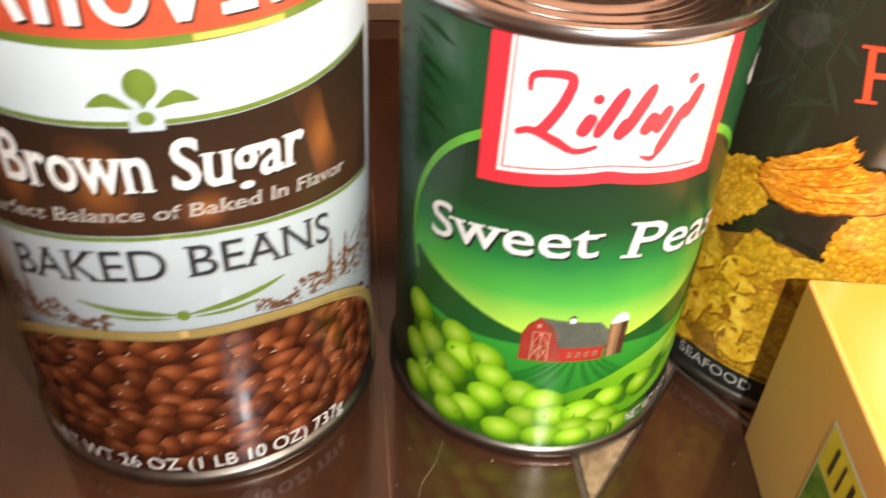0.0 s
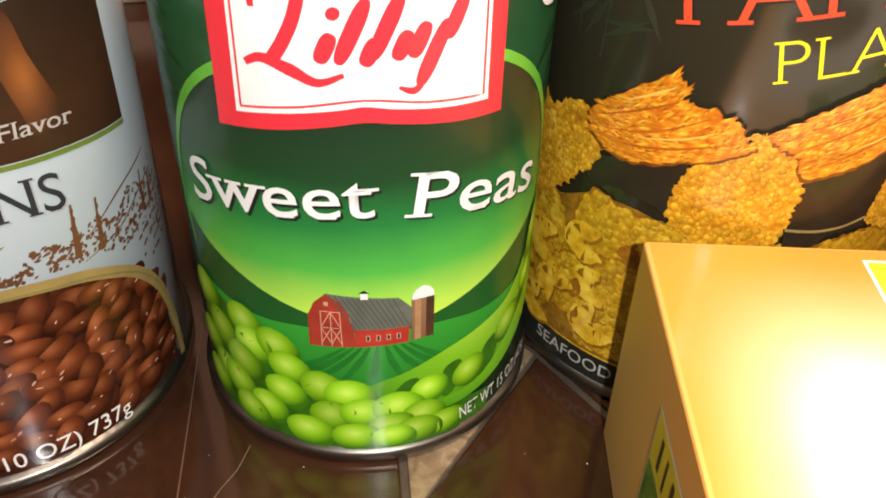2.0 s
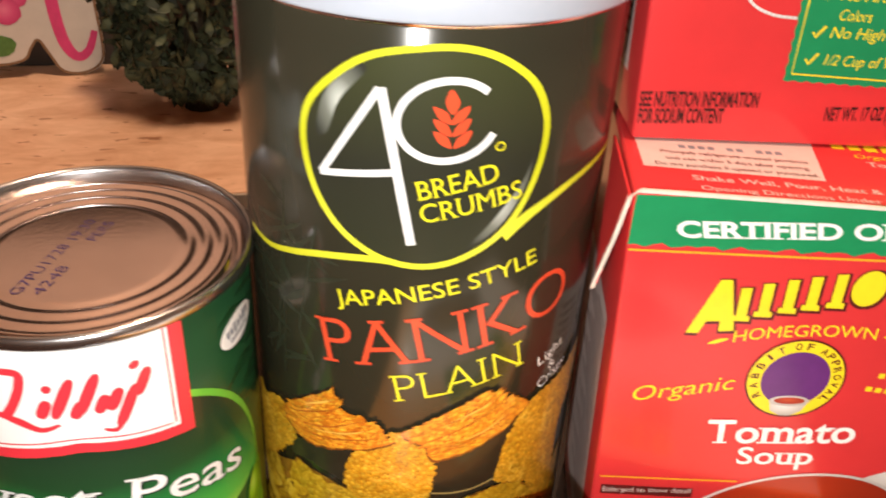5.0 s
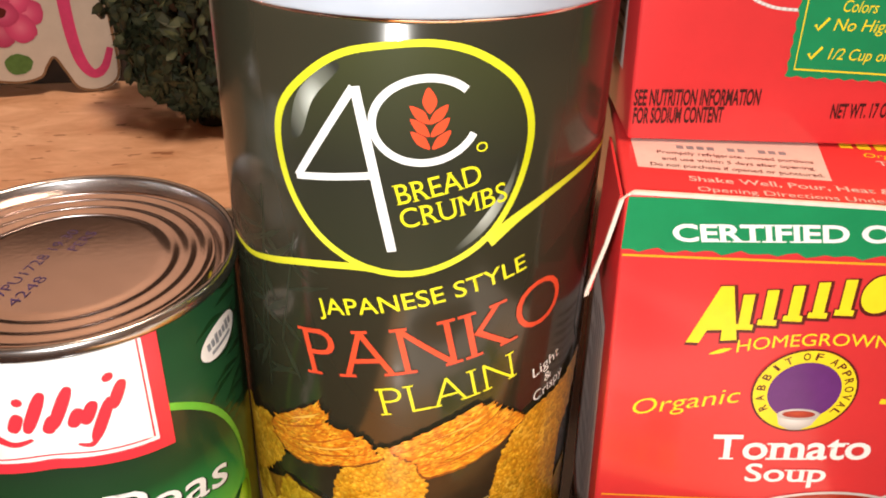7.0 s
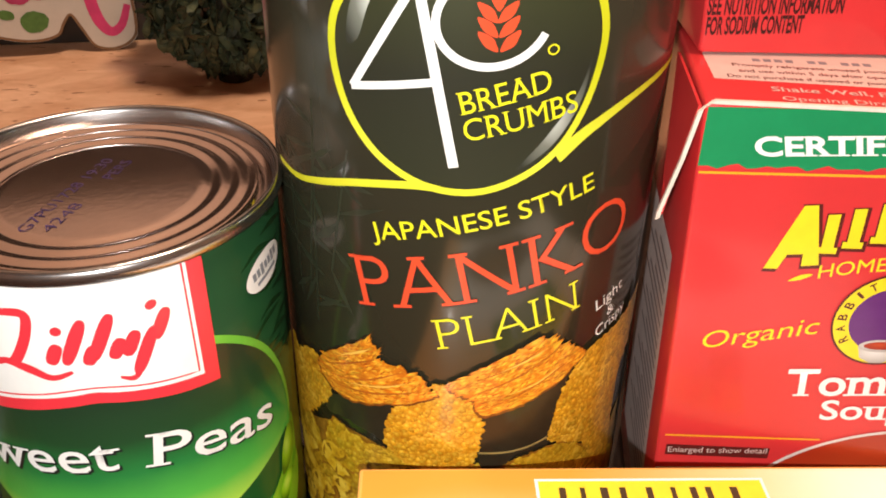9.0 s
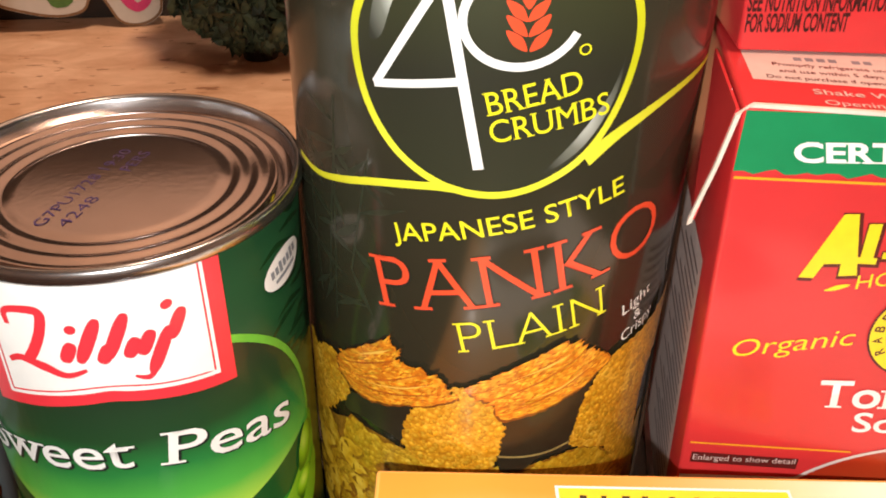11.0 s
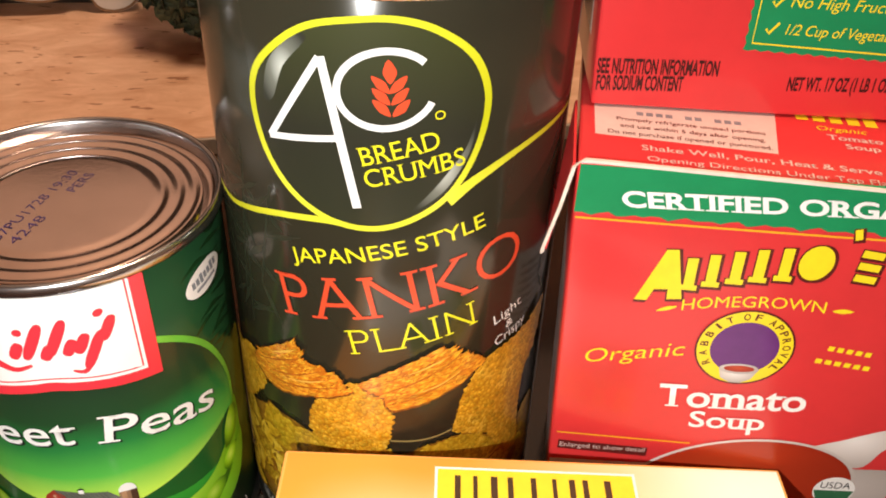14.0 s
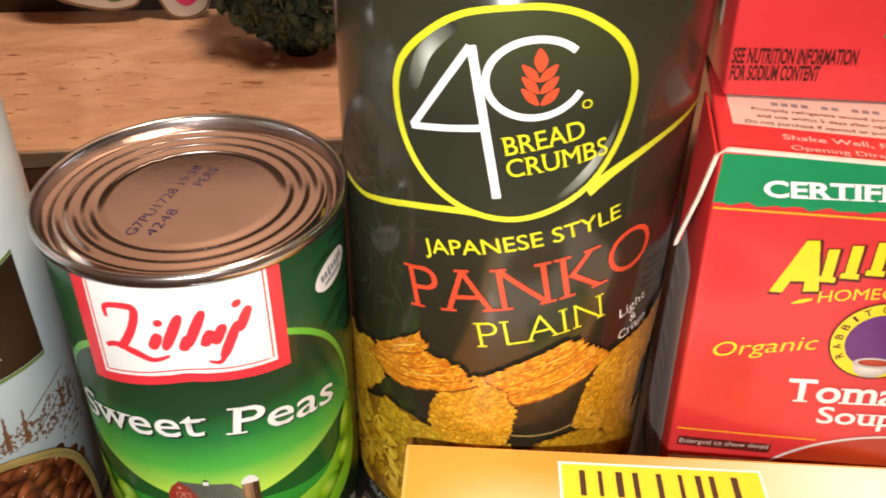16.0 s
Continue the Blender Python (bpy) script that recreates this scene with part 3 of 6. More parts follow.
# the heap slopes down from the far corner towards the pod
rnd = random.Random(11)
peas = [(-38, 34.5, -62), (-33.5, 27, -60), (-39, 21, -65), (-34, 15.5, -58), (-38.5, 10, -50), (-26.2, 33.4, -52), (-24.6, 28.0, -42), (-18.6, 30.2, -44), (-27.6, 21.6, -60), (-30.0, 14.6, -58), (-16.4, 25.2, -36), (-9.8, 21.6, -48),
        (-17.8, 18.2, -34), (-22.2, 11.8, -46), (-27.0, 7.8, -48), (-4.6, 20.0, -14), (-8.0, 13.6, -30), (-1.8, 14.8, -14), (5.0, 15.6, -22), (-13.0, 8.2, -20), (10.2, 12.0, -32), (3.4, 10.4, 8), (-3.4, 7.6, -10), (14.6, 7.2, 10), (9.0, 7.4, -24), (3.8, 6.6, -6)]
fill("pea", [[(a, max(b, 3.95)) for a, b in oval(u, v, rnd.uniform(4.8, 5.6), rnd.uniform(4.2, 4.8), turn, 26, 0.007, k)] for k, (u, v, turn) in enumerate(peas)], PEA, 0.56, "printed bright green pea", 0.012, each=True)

# name tag with a script-like flourish, and lettering
TAG = [(-24.4, 109.2), (-25.0, 77.8)] + curve([(-25.0, 77.8), (-15.0, 79.2), (-5.0, 80.9), (0.0, 81.6), (5.0, 81.0), (15.0, 79.6), (24.2, 78.8)], 4) + [(24.0, 109.2)]
fill("name_tag", [TAG], RED_TAG, 0.34, "red-bordered name tag")
fill("tag_panel", [[(-20.4, 109.2), (-21.0, 81.2)] + curve([(-21.0, 81.2), (-12.0, 82.6), (-4.0, 83.8), (0.0, 84.4), (4.0, 83.8), (12.0, 82.8), (20.9, 82.0)], 4) + [(20.6, 109.2)]], WHITE, 0.40, "white panel")
fill("tag_line", stroke([(-19.6, 109.2), (-20.0, 82.4)] + curve([(-20.0, 82.4), (-10.0, 84.0), (0.0, 85.5), (10.0, 84.2), (19.9, 83.2)], 4) + [(19.7, 109.2)], 0.4), RED_TAG, 0.44)
fill("script_flourish", stroke(curve([(-16.2, 99.4), (-16.0, 102.4), (-12.6, 103.4), (-9.2, 103.0), (-9.8, 99.0), (-11.8, 94.6), (-14.0, 91.2)], 8), 2.0, (0.5, 1.0, 1.1)), RED_TAG, 0.48, "red curved flourish")
fill("script_flourish", stroke(curve([(-18.2, 90.4), (-15.4, 91.6), (-11.0, 90.2), (-7.0, 88.4), (-3.0, 89.8)], 8), 1.8, (0.6, 1.2, 0.4)), RED_TAG, 0.5, "red waved underline")
# slanted rounded bars in place of the name
for x, y, half in ((-5.6, 94.0, 2.6), (-1.6, 96.6, 5.6), (1.0, 93.4, 2.4), (3.4, 97.2, 5.6), (5.8, 94.2, 2.5), (8.4, 94.8, 3.0), (10.6, 92.4, 5.6), (14.2, 97.6, 3.6)):
    fill("script_bar", [oval(x, y, half, 1.3, 66, 30, 0, 0, 2.8)], RED_TAG, 0.48, "red slanted bar")
fill("script_bar", [oval(-4.2, 99.4, 1.1, 1.0, 40, 16), oval(13.0, 102.4, 1.2, 1.0, 40, 16)], RED_TAG, 0.5, "small red dot", each=True)
fill("script_bar", stroke(curve([(5.2, 87.4), (7.6, 86.6), (9.6, 88.6)], 8), 1.3, (0.4, 1, 0.5)), RED_TAG, 0.46, "red curved tail")
sweet = words("Sweet", (-35.6, 58.6), (2.0, 63.6), 8.6, 0.10, 0.006, 0.085, 1.0) + words("Peas", (6.0, 62.8), (36.8, 56.8), 8.7, -0.06, 0.006, 0.085, 0.4)
fill("lettering_shadow", shifted(sweet, 0.5, -0.6), SHADE, 0.34)
fill("lettering", sweet, WHITE, 0.42, "white lettering Sweet Peas")
fill("weight_text", words("NET WT 15 OZ (425g)", (18.4, 6.6), (44.0, 8.8), 3.6, 0, 0.0, 0), WHITE, 1.1, "white net weight line")
fill("oval_badge", [oval(41.2, 96.8, 7.4, 4.2, 10, 30)], WHITE, 0.3, "small white oval badge")
fill("badge_text", [bar(36.2 + 1.5 * k, 96.6 + 0.28 * k, 37.3 + 1.5 * k, 96.8 + 0.28 * k, 2.0 + 0.9 * (k % 3 == 2)) for k in range(7)] + [bar(37.6, 94.4, 45.6, 95.6, 0.9)], GREY, 0.36)
dark_leaves = []
for k in range(16):
    v = 70 + 2.6 * k
    for side in (-1, 1):
        x = side * (44 + 5 * math.sin(k * 1.9 + side))
        dark_leaves += stroke(curve([(x - 6, v + 2.2 * math.sin(k)), (x, v + 1.0), (x + 7, v - 1.5 * math.cos(k * 2.0))], 4), 1.6, (0.1, 1, 0.1))
tagged(fill("leaf_print", [p for p in dark_leaves if all(abs(q[0]) > 27 for q in p) and all(q[1] < 108.5 for q in p)], plain("deep_leaf_ink", (0.007, 0.036, 0.010), 0.3, 0, 0.3, coat=0.3), 0.035), kind="stuff")
# best-before print on the lid
STAMP = plain("violet_stamp_ink", (0.045, 0.025, 0.09), 0.5, 0, 0.4, 900)


def lid_face(u, v, l):
    return (u / 1000, v / 1000, pea_lid + l / 1000)


decal("date_stamp", words("G7PU1728 19:30", (-11.4, -17.0), (0.6, 13.4), 2.6, 0, -0.01) + words("4248", (-6.8, -17.6), (-2.4, -7.2), 2.6, 0, -0.01) + words("PERS", (1.6, 3.8), (4.9, 12.0), 2.6, 0, -0.01),
      STAMP, pea_cover, lid_face, 0.05, "violet ink stamp", 0)

# ---------------------------------------------------------------- baked bean can
BEAN_BODY = PAPER
bean_label, _, _ = tin_can("bean_can", (-0.0857, 0.0028, 0), 0.0422, 0.0436, 0.1415, "tall white and brown tin can of baked beans", BEAN_BODY, (0.0360, 0.0320, 0.0280))
F = round_can(0.0422)
BROWN = upright_ramp("brown_panel_print", [(0, (0.034, 0.016, 0.009)), (0.5, (0.048, 0.021, 0.010)), (1, (0.028, 0.015, 0.009))], 0.066, 0.10, streak=0.012)
AMBER = printed("amber_streak_print", (0.046, 0.020, 0.010), (0.13, 0.045, 0.014), (0.27, 0.095, 0.022), vary=0.0, spot=(0.5, 0.5), grain=0.16, gscale=120.0, stops=(0.02, 0.24, 0.46))
OLIVE = plain("olive_green_ink", (0.13, 0.19, 0.030), 0.3, 0, 0.15, coat=0.3)
GOLD = plain("gold_ink", (0.52, 0.40, 0.09), 0.3, 0, 0.2, 60, coat=0.3)
BRICK = plain("brick_red_ink", (0.50, 0.075, 0.035), 0.3, 0, 0.08, coat=0.3)
BEAN = printed("bean_print", (0.032, 0.008, 0.004), (0.15, 0.036, 0.011), (0.30, 0.095, 0.036), vary=0.45, spot=(0.45, 0.70), grain=0.10, gscale=700.0, stops=(0.03, 0.28, 0.58))
SAUCE = plain("dark_sauce_ink", (0.050, 0.013, 0.006), 0.25, 0, 0.4, 300, coat=0.3)
TAN = plain("tan_border_ink", (0.30, 0.22, 0.075), 0.3, 0, 0.12, coat=0.3)
ETCH = plain("brown_etching_ink", (0.13, 0.055, 0.022), 0.35, 0, 0.3, coat=0.3)
NAVY = plain("black_lettering_ink", (0.028, 0.030, 0.036), 0.3, 0, 0.2, coat=0.3)
CM = 4.6


def fill(name, polys, material, layer, label="", rise=0.0, step=2.6, each=False):
    return decal(name, polys, material, bean_label, F, layer, label, step, 0, rise, False, each)


# ribbon with plain white shapes
ribbon = [(CM, 128.6), (26.0, 128.2), (45.6, 126.6), (43.4, 119.0), (46.2, 111.4), (28.0, 110.6), (CM, 110.2)]
inner = [(CM, 126.9), (26.0, 126.5), (43.2, 125.2), (41.4, 119.0), (43.4, 113.0), (28.0, 112.3), (CM, 112.0)]
fill("ribbon_edge", [ribbon, [(2 * CM - u, v) for u, v in ribbon]], OLIVE, 0.1, "olive and gold ribbon border")
fill("ribbon_glint", [rect(12, 126.9, 30, 128.1), rect(14, 110.7, 30, 111.9), rect(-30, 126.9, -14, 128.1)], GOLD, 0.14, each=True)
fill("ribbon", [inner, [(2 * CM - u, v) for u, v in inner]], BRICK, 0.18, "brick red name ribbon")
shapes = []
for k in range(7):
    x = -27.5 + 9.2 * k
    if k in (0, 2, 6):
        shapes += [rect(x, 114.3, x + 2.2, 124.2), rect(x + 4.6, 114.3, x + 6.8, 124.2)]
    elif k in (1, 4):
        up = 1 if k == 1 else -1
        shapes += [bar(x + 3.6, 119.2 + 4.8 * up, x + 0.4, 119.2 - 4.8 * up, 1.9), bar(x + 3.6, 119.2 + 4.8 * up, x + 6.8, 119.2 - 4.8 * up, 1.9)]
    elif k == 3:
        shapes += loop(oval(x + 3.8, 119.2, 4.2, 5.0, 0, 24), oval(x + 3.8, 119.2, 2.3, 3.1, 0, 24))
    else:
        shapes += [rect(x + 0.6, y, x + 6.4, y + 2.0) for y in (114.3, 118.2, 122.2)]
fill("ribbon_shape_shadow", shifted(shapes, 0.5, -0.5), SHADE, 0.22)
fill("ribbon_shape", shapes, WHITE, 0.3, "plain white block shapes on the ribbon", each=True)
fill("side_stripe", stroke(curve([(44.0, 122.0), (52.0, 122.6), (62.0, 124.5)], 5), 1.3) + stroke(curve([(44.5, 117.6), (54.0, 118.4), (64.0, 120.5)], 5), 1.3), OLIVE, 0.08)
# brown panel
half = [(CM, 96.2), (20.0, 96.2), (34.0, 96.6), (46.0, 97.6), (57.0, 98.6), (57.0, 66.9), (42.0, 69.6), (28.0, 71.8), (15.0, 73.2), (CM, 73.6)]
fill("panel_line", stroke([(2 * CM - u, v + 0.7) for u, v in half[4::-1]] + [(u, v + 0.7) for u, v in half[1:5]], 1.0) + stroke([(2 * CM - u, v - 0.7) for u, v in half[5:]] + [(u, v - 0.7) for u, v in half[:4:-1]], 1.0), OLIVE, 0.14)
fill("brown_panel", [half, [(2 * CM - u, v) for u, v in half]], BROWN, 0.1, "dark brown panel")
fill("syrup_print", [oval(-6, 84.5, 7.5, 10.5, 8, 30, 0.03, 3), curve([(30.5, 95.6), (36.5, 95.8), (38.6, 88), (41.0, 81), (43.6, 73.4), (37.0, 73.0), (34.6, 80), (32.6, 88)], 5, True), oval(12, 78, 5.5, 4.6, 0, 26, 0.03, 5), oval(-22, 84, 5, 9, 0, 24, 0.03, 6)], AMBER, 0.13, "amber streaks", each=True)
sugar = words("Brown", (-24.2, 82.8), (4.0, 83.4), 10.2, 0, 0.014, 0.05) + words("Sugar", (7.0, 83.4), (32.0, 82.0), 10.0, 0, 0.014, 0.05)
fill("lettering_shadow", shifted(sugar, 0.5, -0.6), SHADE, 0.24)
fill("lettering", sugar, WHITE, 0.3, "white lettering Brown Sugar")
fill("slogan", words("Perfect Balance of Baked In Flavor", (-33.5, 72.6), (43.6, 73.4), 2.9, 0.12, 0.004, 0.06, 4.0), plain("pale_grey_ink", (0.42, 0.40, 0.37), 0.3, 0, 0.1, coat=0.3), 0.26, "pale slanted slogan")
beans_txt = words("BAKED BEANS", (-29.6, 58.0), (38.2, 58.9), 7.4, 0, 0.002, 0.07, 4.4)
fill("lettering_shadow", shifted(beans_txt, 0.4, -0.45), plain("soft_grey_ink", (0.38, 0.40, 0.42), 0.3, 0, 0.1, coat=0.3), 0.1)
fill("lettering", beans_txt, NAVY, 0.16, "black lettering BAKED BEANS")
fill("leaf_emblem", [oval(4.6, 104.0, 2.7, 3.0, 0, 24), [(3.4, 101.8), (5.8, 101.8), (4.6, 99.6)], curve([(2.8, 99.8), (-1.0, 102.8), (-4.4, 100.2), (-1.0, 100.3)], 5, True), curve([(6.4, 99.8), (10.0, 102.8), (13.6, 100.4), (10.0, 100.3)], 5, True), oval(4.6, 97.9, 1.5, 1.3, 0, 20)], OLIVE, 0.3, "olive leaf emblem", each=True)
fill("emblem_ground", [rect(1.8, 95.4, 7.4, 97.6), oval(4.6, 98.2, 2.6, 2.2, 0, 20)], PAPER, 0.22)
fill("laurel", [curve([(5.6, 53.4), (12.0, 53.6), (20.0, 55.0), (25.8, 57.0), (18.0, 56.0), (11.0, 54.8)], 5, True), curve([(3.6, 53.4), (-3.0, 53.4), (-10.0, 54.2), (-16.4, 55.8), (-9.0, 55.4), (-2.0, 54.8)], 5, True), curve([(6.0, 52.6), (14.0, 52.2), (20.0, 53.4), (12.0, 53.0)], 5, True),
                 curve([(3.2, 52.6), (-5.0, 52.2), (-11.0, 53.2), (-4.0, 53.0)], 5, True), oval(4.6, 53.2, 1.4, 1.3, 0, 20)], OLIVE, 0.12, "olive laurel sprig", each=True)
# etched farm scene on either side
rnd = random.Random(5)
etch, rows = [], []
for side in (1, -1):
    at = lambda d: CM + side * d
    for k in range(330):
        d = rnd.uniform(14, 60)
        top = 49.5 + 0.075 * (d - 14) + 1.6 * math.sin(d * 0.55) + (1.5 if d < 34 else 0)
        low = 48.5 - 0.006 * (d - 14) ** 2
        v = top - (top - low) * rnd.random() ** 1.6
        a, n = rnd.uniform(-0.2, 1.2), rnd.uniform(0.4, 1.5)
        etch += stroke([(at(d), v), (at(d + 0.5 * n * math.cos(a)), v + 0.62 * n * math.sin(a)), (at(d + n * math.cos(a)), v + n * math.sin(a))], rnd.uniform(0.5, 1.15), (0.3, 1, 0.2))
    # cypress trees
    for d, foot, tip, w in ((33.0, 47.5, 59.0, 2.0), (38.4, 46.0, 57.0, 1.8), (53.0, 45.5, 54.0, 1.7), (57.0, 45.0, 52.0, 1.4)):
        etch += stroke([(at(d), foot), (at(d + 0.4), foot * 0.6 + tip * 0.4), (at(d + 0.9), tip)], 0.8 * w, (1.0, 0.8, 0.1))
        for k in range(26):
            f = rnd.random()
            x, y, n = d + 0.9 * f + rnd.uniform(-1, 1) * w * (1 - f) * 0.7, foot + (tip - foot) * f * 0.95, rnd.uniform(0.4, 1.1)
            etch += stroke([(at(x), y), (at(x + 0.12 * n), y + 0.5 * n), (at(x + 0.3 * n), y + n)], 0.8, (0.4, 1, 0.1))
    # ridge and planted rows
    etch += stroke(curve([(at(36), 50.5), (at(42), 53.4), (at(48), 55.4), (at(58), 57.0)], 6), 0.5, (0.4, 1, 0.7)) + stroke(curve([(at(34), 46.0), (at(44), 47.5), (at(52), 50.5), (at(60), 51.5)], 6), 0.45, (0.4, 1, 0.7))
    for k in range(6):
        for m in range(16):
            f = rnd.random()
            d, v = 41 + 2.0 * k + 20 * f, 44.5 - 2.1 * k + 4.5 * f * (1 - 0.1 * k) + rnd.uniform(-0.35, 0.35)
            etch += stroke([(at(d), v), (at(d + 0.5), v + 0.2), (at(d + 1.1), v + 0.25)], 0.85, (0.3, 1, 0.2))
tagged(fill("farm_etching", etch, ETCH, 0.08, "brown etched farm scene"), kind="stuff")
# bowl of beans
edge = curve([(CM, 49.0), (20.0, 48.6), (33.0, 45.6), (41.0, 42.0), (49.0, 36.0), (55.0, 27.0), (58.0, 15.0), (58.5, 4.0)], 6)
both = [(2 * CM - u, v) for u, v in reversed(edge)] + edge
fill("bean_ground", [[a, b, (b[0], 3.9), (a[0], 3.9)] for a, b in zip(both, both[1:]) if b[0] > a[0] + 1e-6], SAUCE, 0.11, "dark brown bean sauce")
fill("bowl_edge", stroke(both, 2.5), TAN, 1.3, "tan border line")
fill("bowl_edge_shade", stroke([(u + (0.9 if u > CM else -0.9) * min(1, abs(u - CM) / 40), v - 0.95) for u, v in both], 0.4), plain("dull_olive_border_ink", (0.20, 0.17, 0.06), 0.3, 0, 0.1, coat=0.3), 1.34)
rnd = random.Random(21)
spots = []
for k in range(2600):
    u, v = rnd.uniform(-47, 56), rnd.uniform(6, 46.5)
    d = abs(u - CM)
    lim = 47.0 - (0.0 if d < 16 else 0.0105 * (d - 16) ** 2 * 1.1)
    if v < lim - 3.0 and all(math.hypot((u - a) * 0.72, v - b) > 3.6 for a, b in spots):
        spots.append((u, v))
spots.sort(key=lambda p: -p[1])
beans, glints = [], []
for k, (u, v) in enumerate(spots):
    ru, rv, turn = rnd.uniform(4.0, 5.4), rnd.uniform(2.25, 2.85), rnd.choice((1, 1, 1, -0.5)) * rnd.uniform(5, 62)
    bend = rnd.uniform(-0.055, 0.065)
    c, s = math.cos(radians(turn)), math.sin(radians(turn))
    put = lambda o: [(u + x * c - (y + bend * x * x) * s, min(v + x * s + (y + bend * x * x) * c, 48.6)) for x, y in o]
    beans.append(put(oval(0, 0, ru, rv, 0, 26, 0.012, k, 2.3)))
    # wet glints, most of them small
    for j in range(rnd.choice((0, 1, 1, 2))):
        glints.append(put(oval(rnd.uniform(-0.5, 0.4) * ru, rnd.uniform(0.25, 0.62) * rv, rnd.uniform(0.2, 0.75), rnd.uniform(0.10, 0.22), rnd.uniform(-12, 12), 10)))
fill("bean", [b for b in beans if min(p[1] for p in b) > 4.2], BEAN, 0.2, "printed glossy brown bean", 0.003, each=True)
fill("bean_glint", [p for p in glints if 5 < p[0][1] < 46], plain("pale_bean_ink", (0.62, 0.40, 0.28), 0.3, 0, 0.2, coat=0.3), 1.2)
fill("weight_text", words("NET WT 26 OZ (1 LB 10 OZ) 737g", (-36.0, 5.0), (38.6, 5.6), 4.0, 0, 0.002, 0, 1.4), WHITE, 1.42, "white net weight line")

# ---------------------------------------------------------------- bread crumb canister
BLACK = upright_ramp("black_canister_print", [(0, (0.019, 0.015, 0.008)), (0.45, (0.026, 0.023, 0.013)), (1, (0.028, 0.027, 0.017))], 0.0, 0.17, 0.17, 0.3, streak=0.02)
YELLOW = upright_ramp("yellow_ring_print", [(0, (0.56, 0.55, 0.012)), (0.3, (0.74, 0.75, 0.05)), (0.6, (0.52, 0.55, 0.012)), (1, (0.64, 0.66, 0.03))], 0.112, 0.170)
YELLOW_TEXT = plain("yellow_ink", (0.76, 0.72, 0.02), 0.3, 0, 0.05, coat=0.3)
RED_TEXT = plain("orange_red_ink", (0.70, 0.075, 0.028), 0.3, 0, 0.06, coat=0.3)
BUBBLE = upright_ramp("bubble_print", [(0, (0.028, 0.031, 0.017)), (0.5, (0.024, 0.025, 0.016)), (1, (0.044, 0.050, 0.019))], 0.12, 0.17)
GLASSY = printed("grey_glint_print", (0.030, 0.032, 0.024), (0.16, 0.17, 0.14), (0.50, 0.53, 0.48), vary=0.1, spot=(0.5, 0.5))
CRUMB = crumbly("golden_crumb_print", (0.30, 0.115, 0.006), (0.56, 0.26, 0.011), (0.84, 0.55, 0.07), 700, 70)
CRUMB_LOW = crumbly("yellow_crumb_print", (0.22, 0.10, 0.005), (0.48, 0.26, 0.010), (0.74, 0.50, 0.05), 560, 60)
CRUMB_EDGE = plain("toasted_edge_ink", (0.27, 0.11, 0.009), 0.3, 0, 0.4, 500, coat=0.3)
TAIL = streaky("shrimp_tail_print", (0.40, 0.085, 0.007), (0.60, 0.20, 0.011), (0.76, 0.42, 0.04), 150, (0.7, 1, 1.8), 0.3, 0.3, 0.0)
TAIL_LINE = plain("tail_line_ink", (0.42, 0.11, 0.012), 0.3, 0, 0.3, coat=0.3)
BAMBOO = plain("bamboo_grey_ink", (0.027, 0.031, 0.018), 0.3, 0, 0.3, coat=0.3)
LID = plain("translucent_white_lid", (0.40, 0.44, 0.51), 0.35, 0, 0.04, 60)
LID.node_tree.nodes["Principled BSDF"].inputs["Subsurface Weight"].default_value = 0.2
LID.node_tree.nodes["Principled BSDF"].inputs["Subsurface Radius"].default_value = (0.004, 0.004, 0.004)

BLACK.node_tree.nodes["Principled BSDF"].inputs["Specular IOR Level"].default_value = 0.35
BLACK.node_tree.nodes["Principled BSDF"].inputs["Coat Weight"].default_value = 0.35

R4 = 0.0437
canister = thing("crumb_canister", (0.0805, 0.0098, 0), 0, "tall black bread crumb canister with a white plastic lid", "canister")
canister_label = part("label", lathe([(R4 - 0.0004, 0.0036), (R4, 0.0040), (R4, 0.1712), (R4 - 0.0003, 0.1718)]), BLACK, canister, "glossy black printed label")
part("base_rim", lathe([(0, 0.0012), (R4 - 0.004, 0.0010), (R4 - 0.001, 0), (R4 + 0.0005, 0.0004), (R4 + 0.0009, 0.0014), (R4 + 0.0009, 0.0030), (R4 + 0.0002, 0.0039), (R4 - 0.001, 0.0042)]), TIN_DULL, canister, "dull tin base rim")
part("top_rim", lathe([(R4 - 0.001, 0.1710), (R4 + 0.0004, 0.1716), (R4 + 0.0007, 0.1724), (R4 + 0.0004, 0.1745), (R4 - 0.001, 0.1750)]), TIN, canister, "thin tin top rim")
part("lid", lathe([(R4 + 0.0008, 0.1727), (R4 + 0.0018, 0.1727), (R4 + 0.0020, 0.1733), (R4 + 0.0017, 0.1812), (R4 + 0.0008, 0.1824), (R4 - 0.0010, 0.1826), (R4 - 0.0022, 0.1820), (R4 - 0.0028, 0.1806), (0, 0.1804)]), LID, canister, "bluish white plastic lid")
F = round_can(R4)


def fill(name, polys, material, layer, label="", rise=0.0, step=2.6, each=False):
    return decal(name, polys, material, canister_label, F, layer, label, step, 0, rise, False, each)


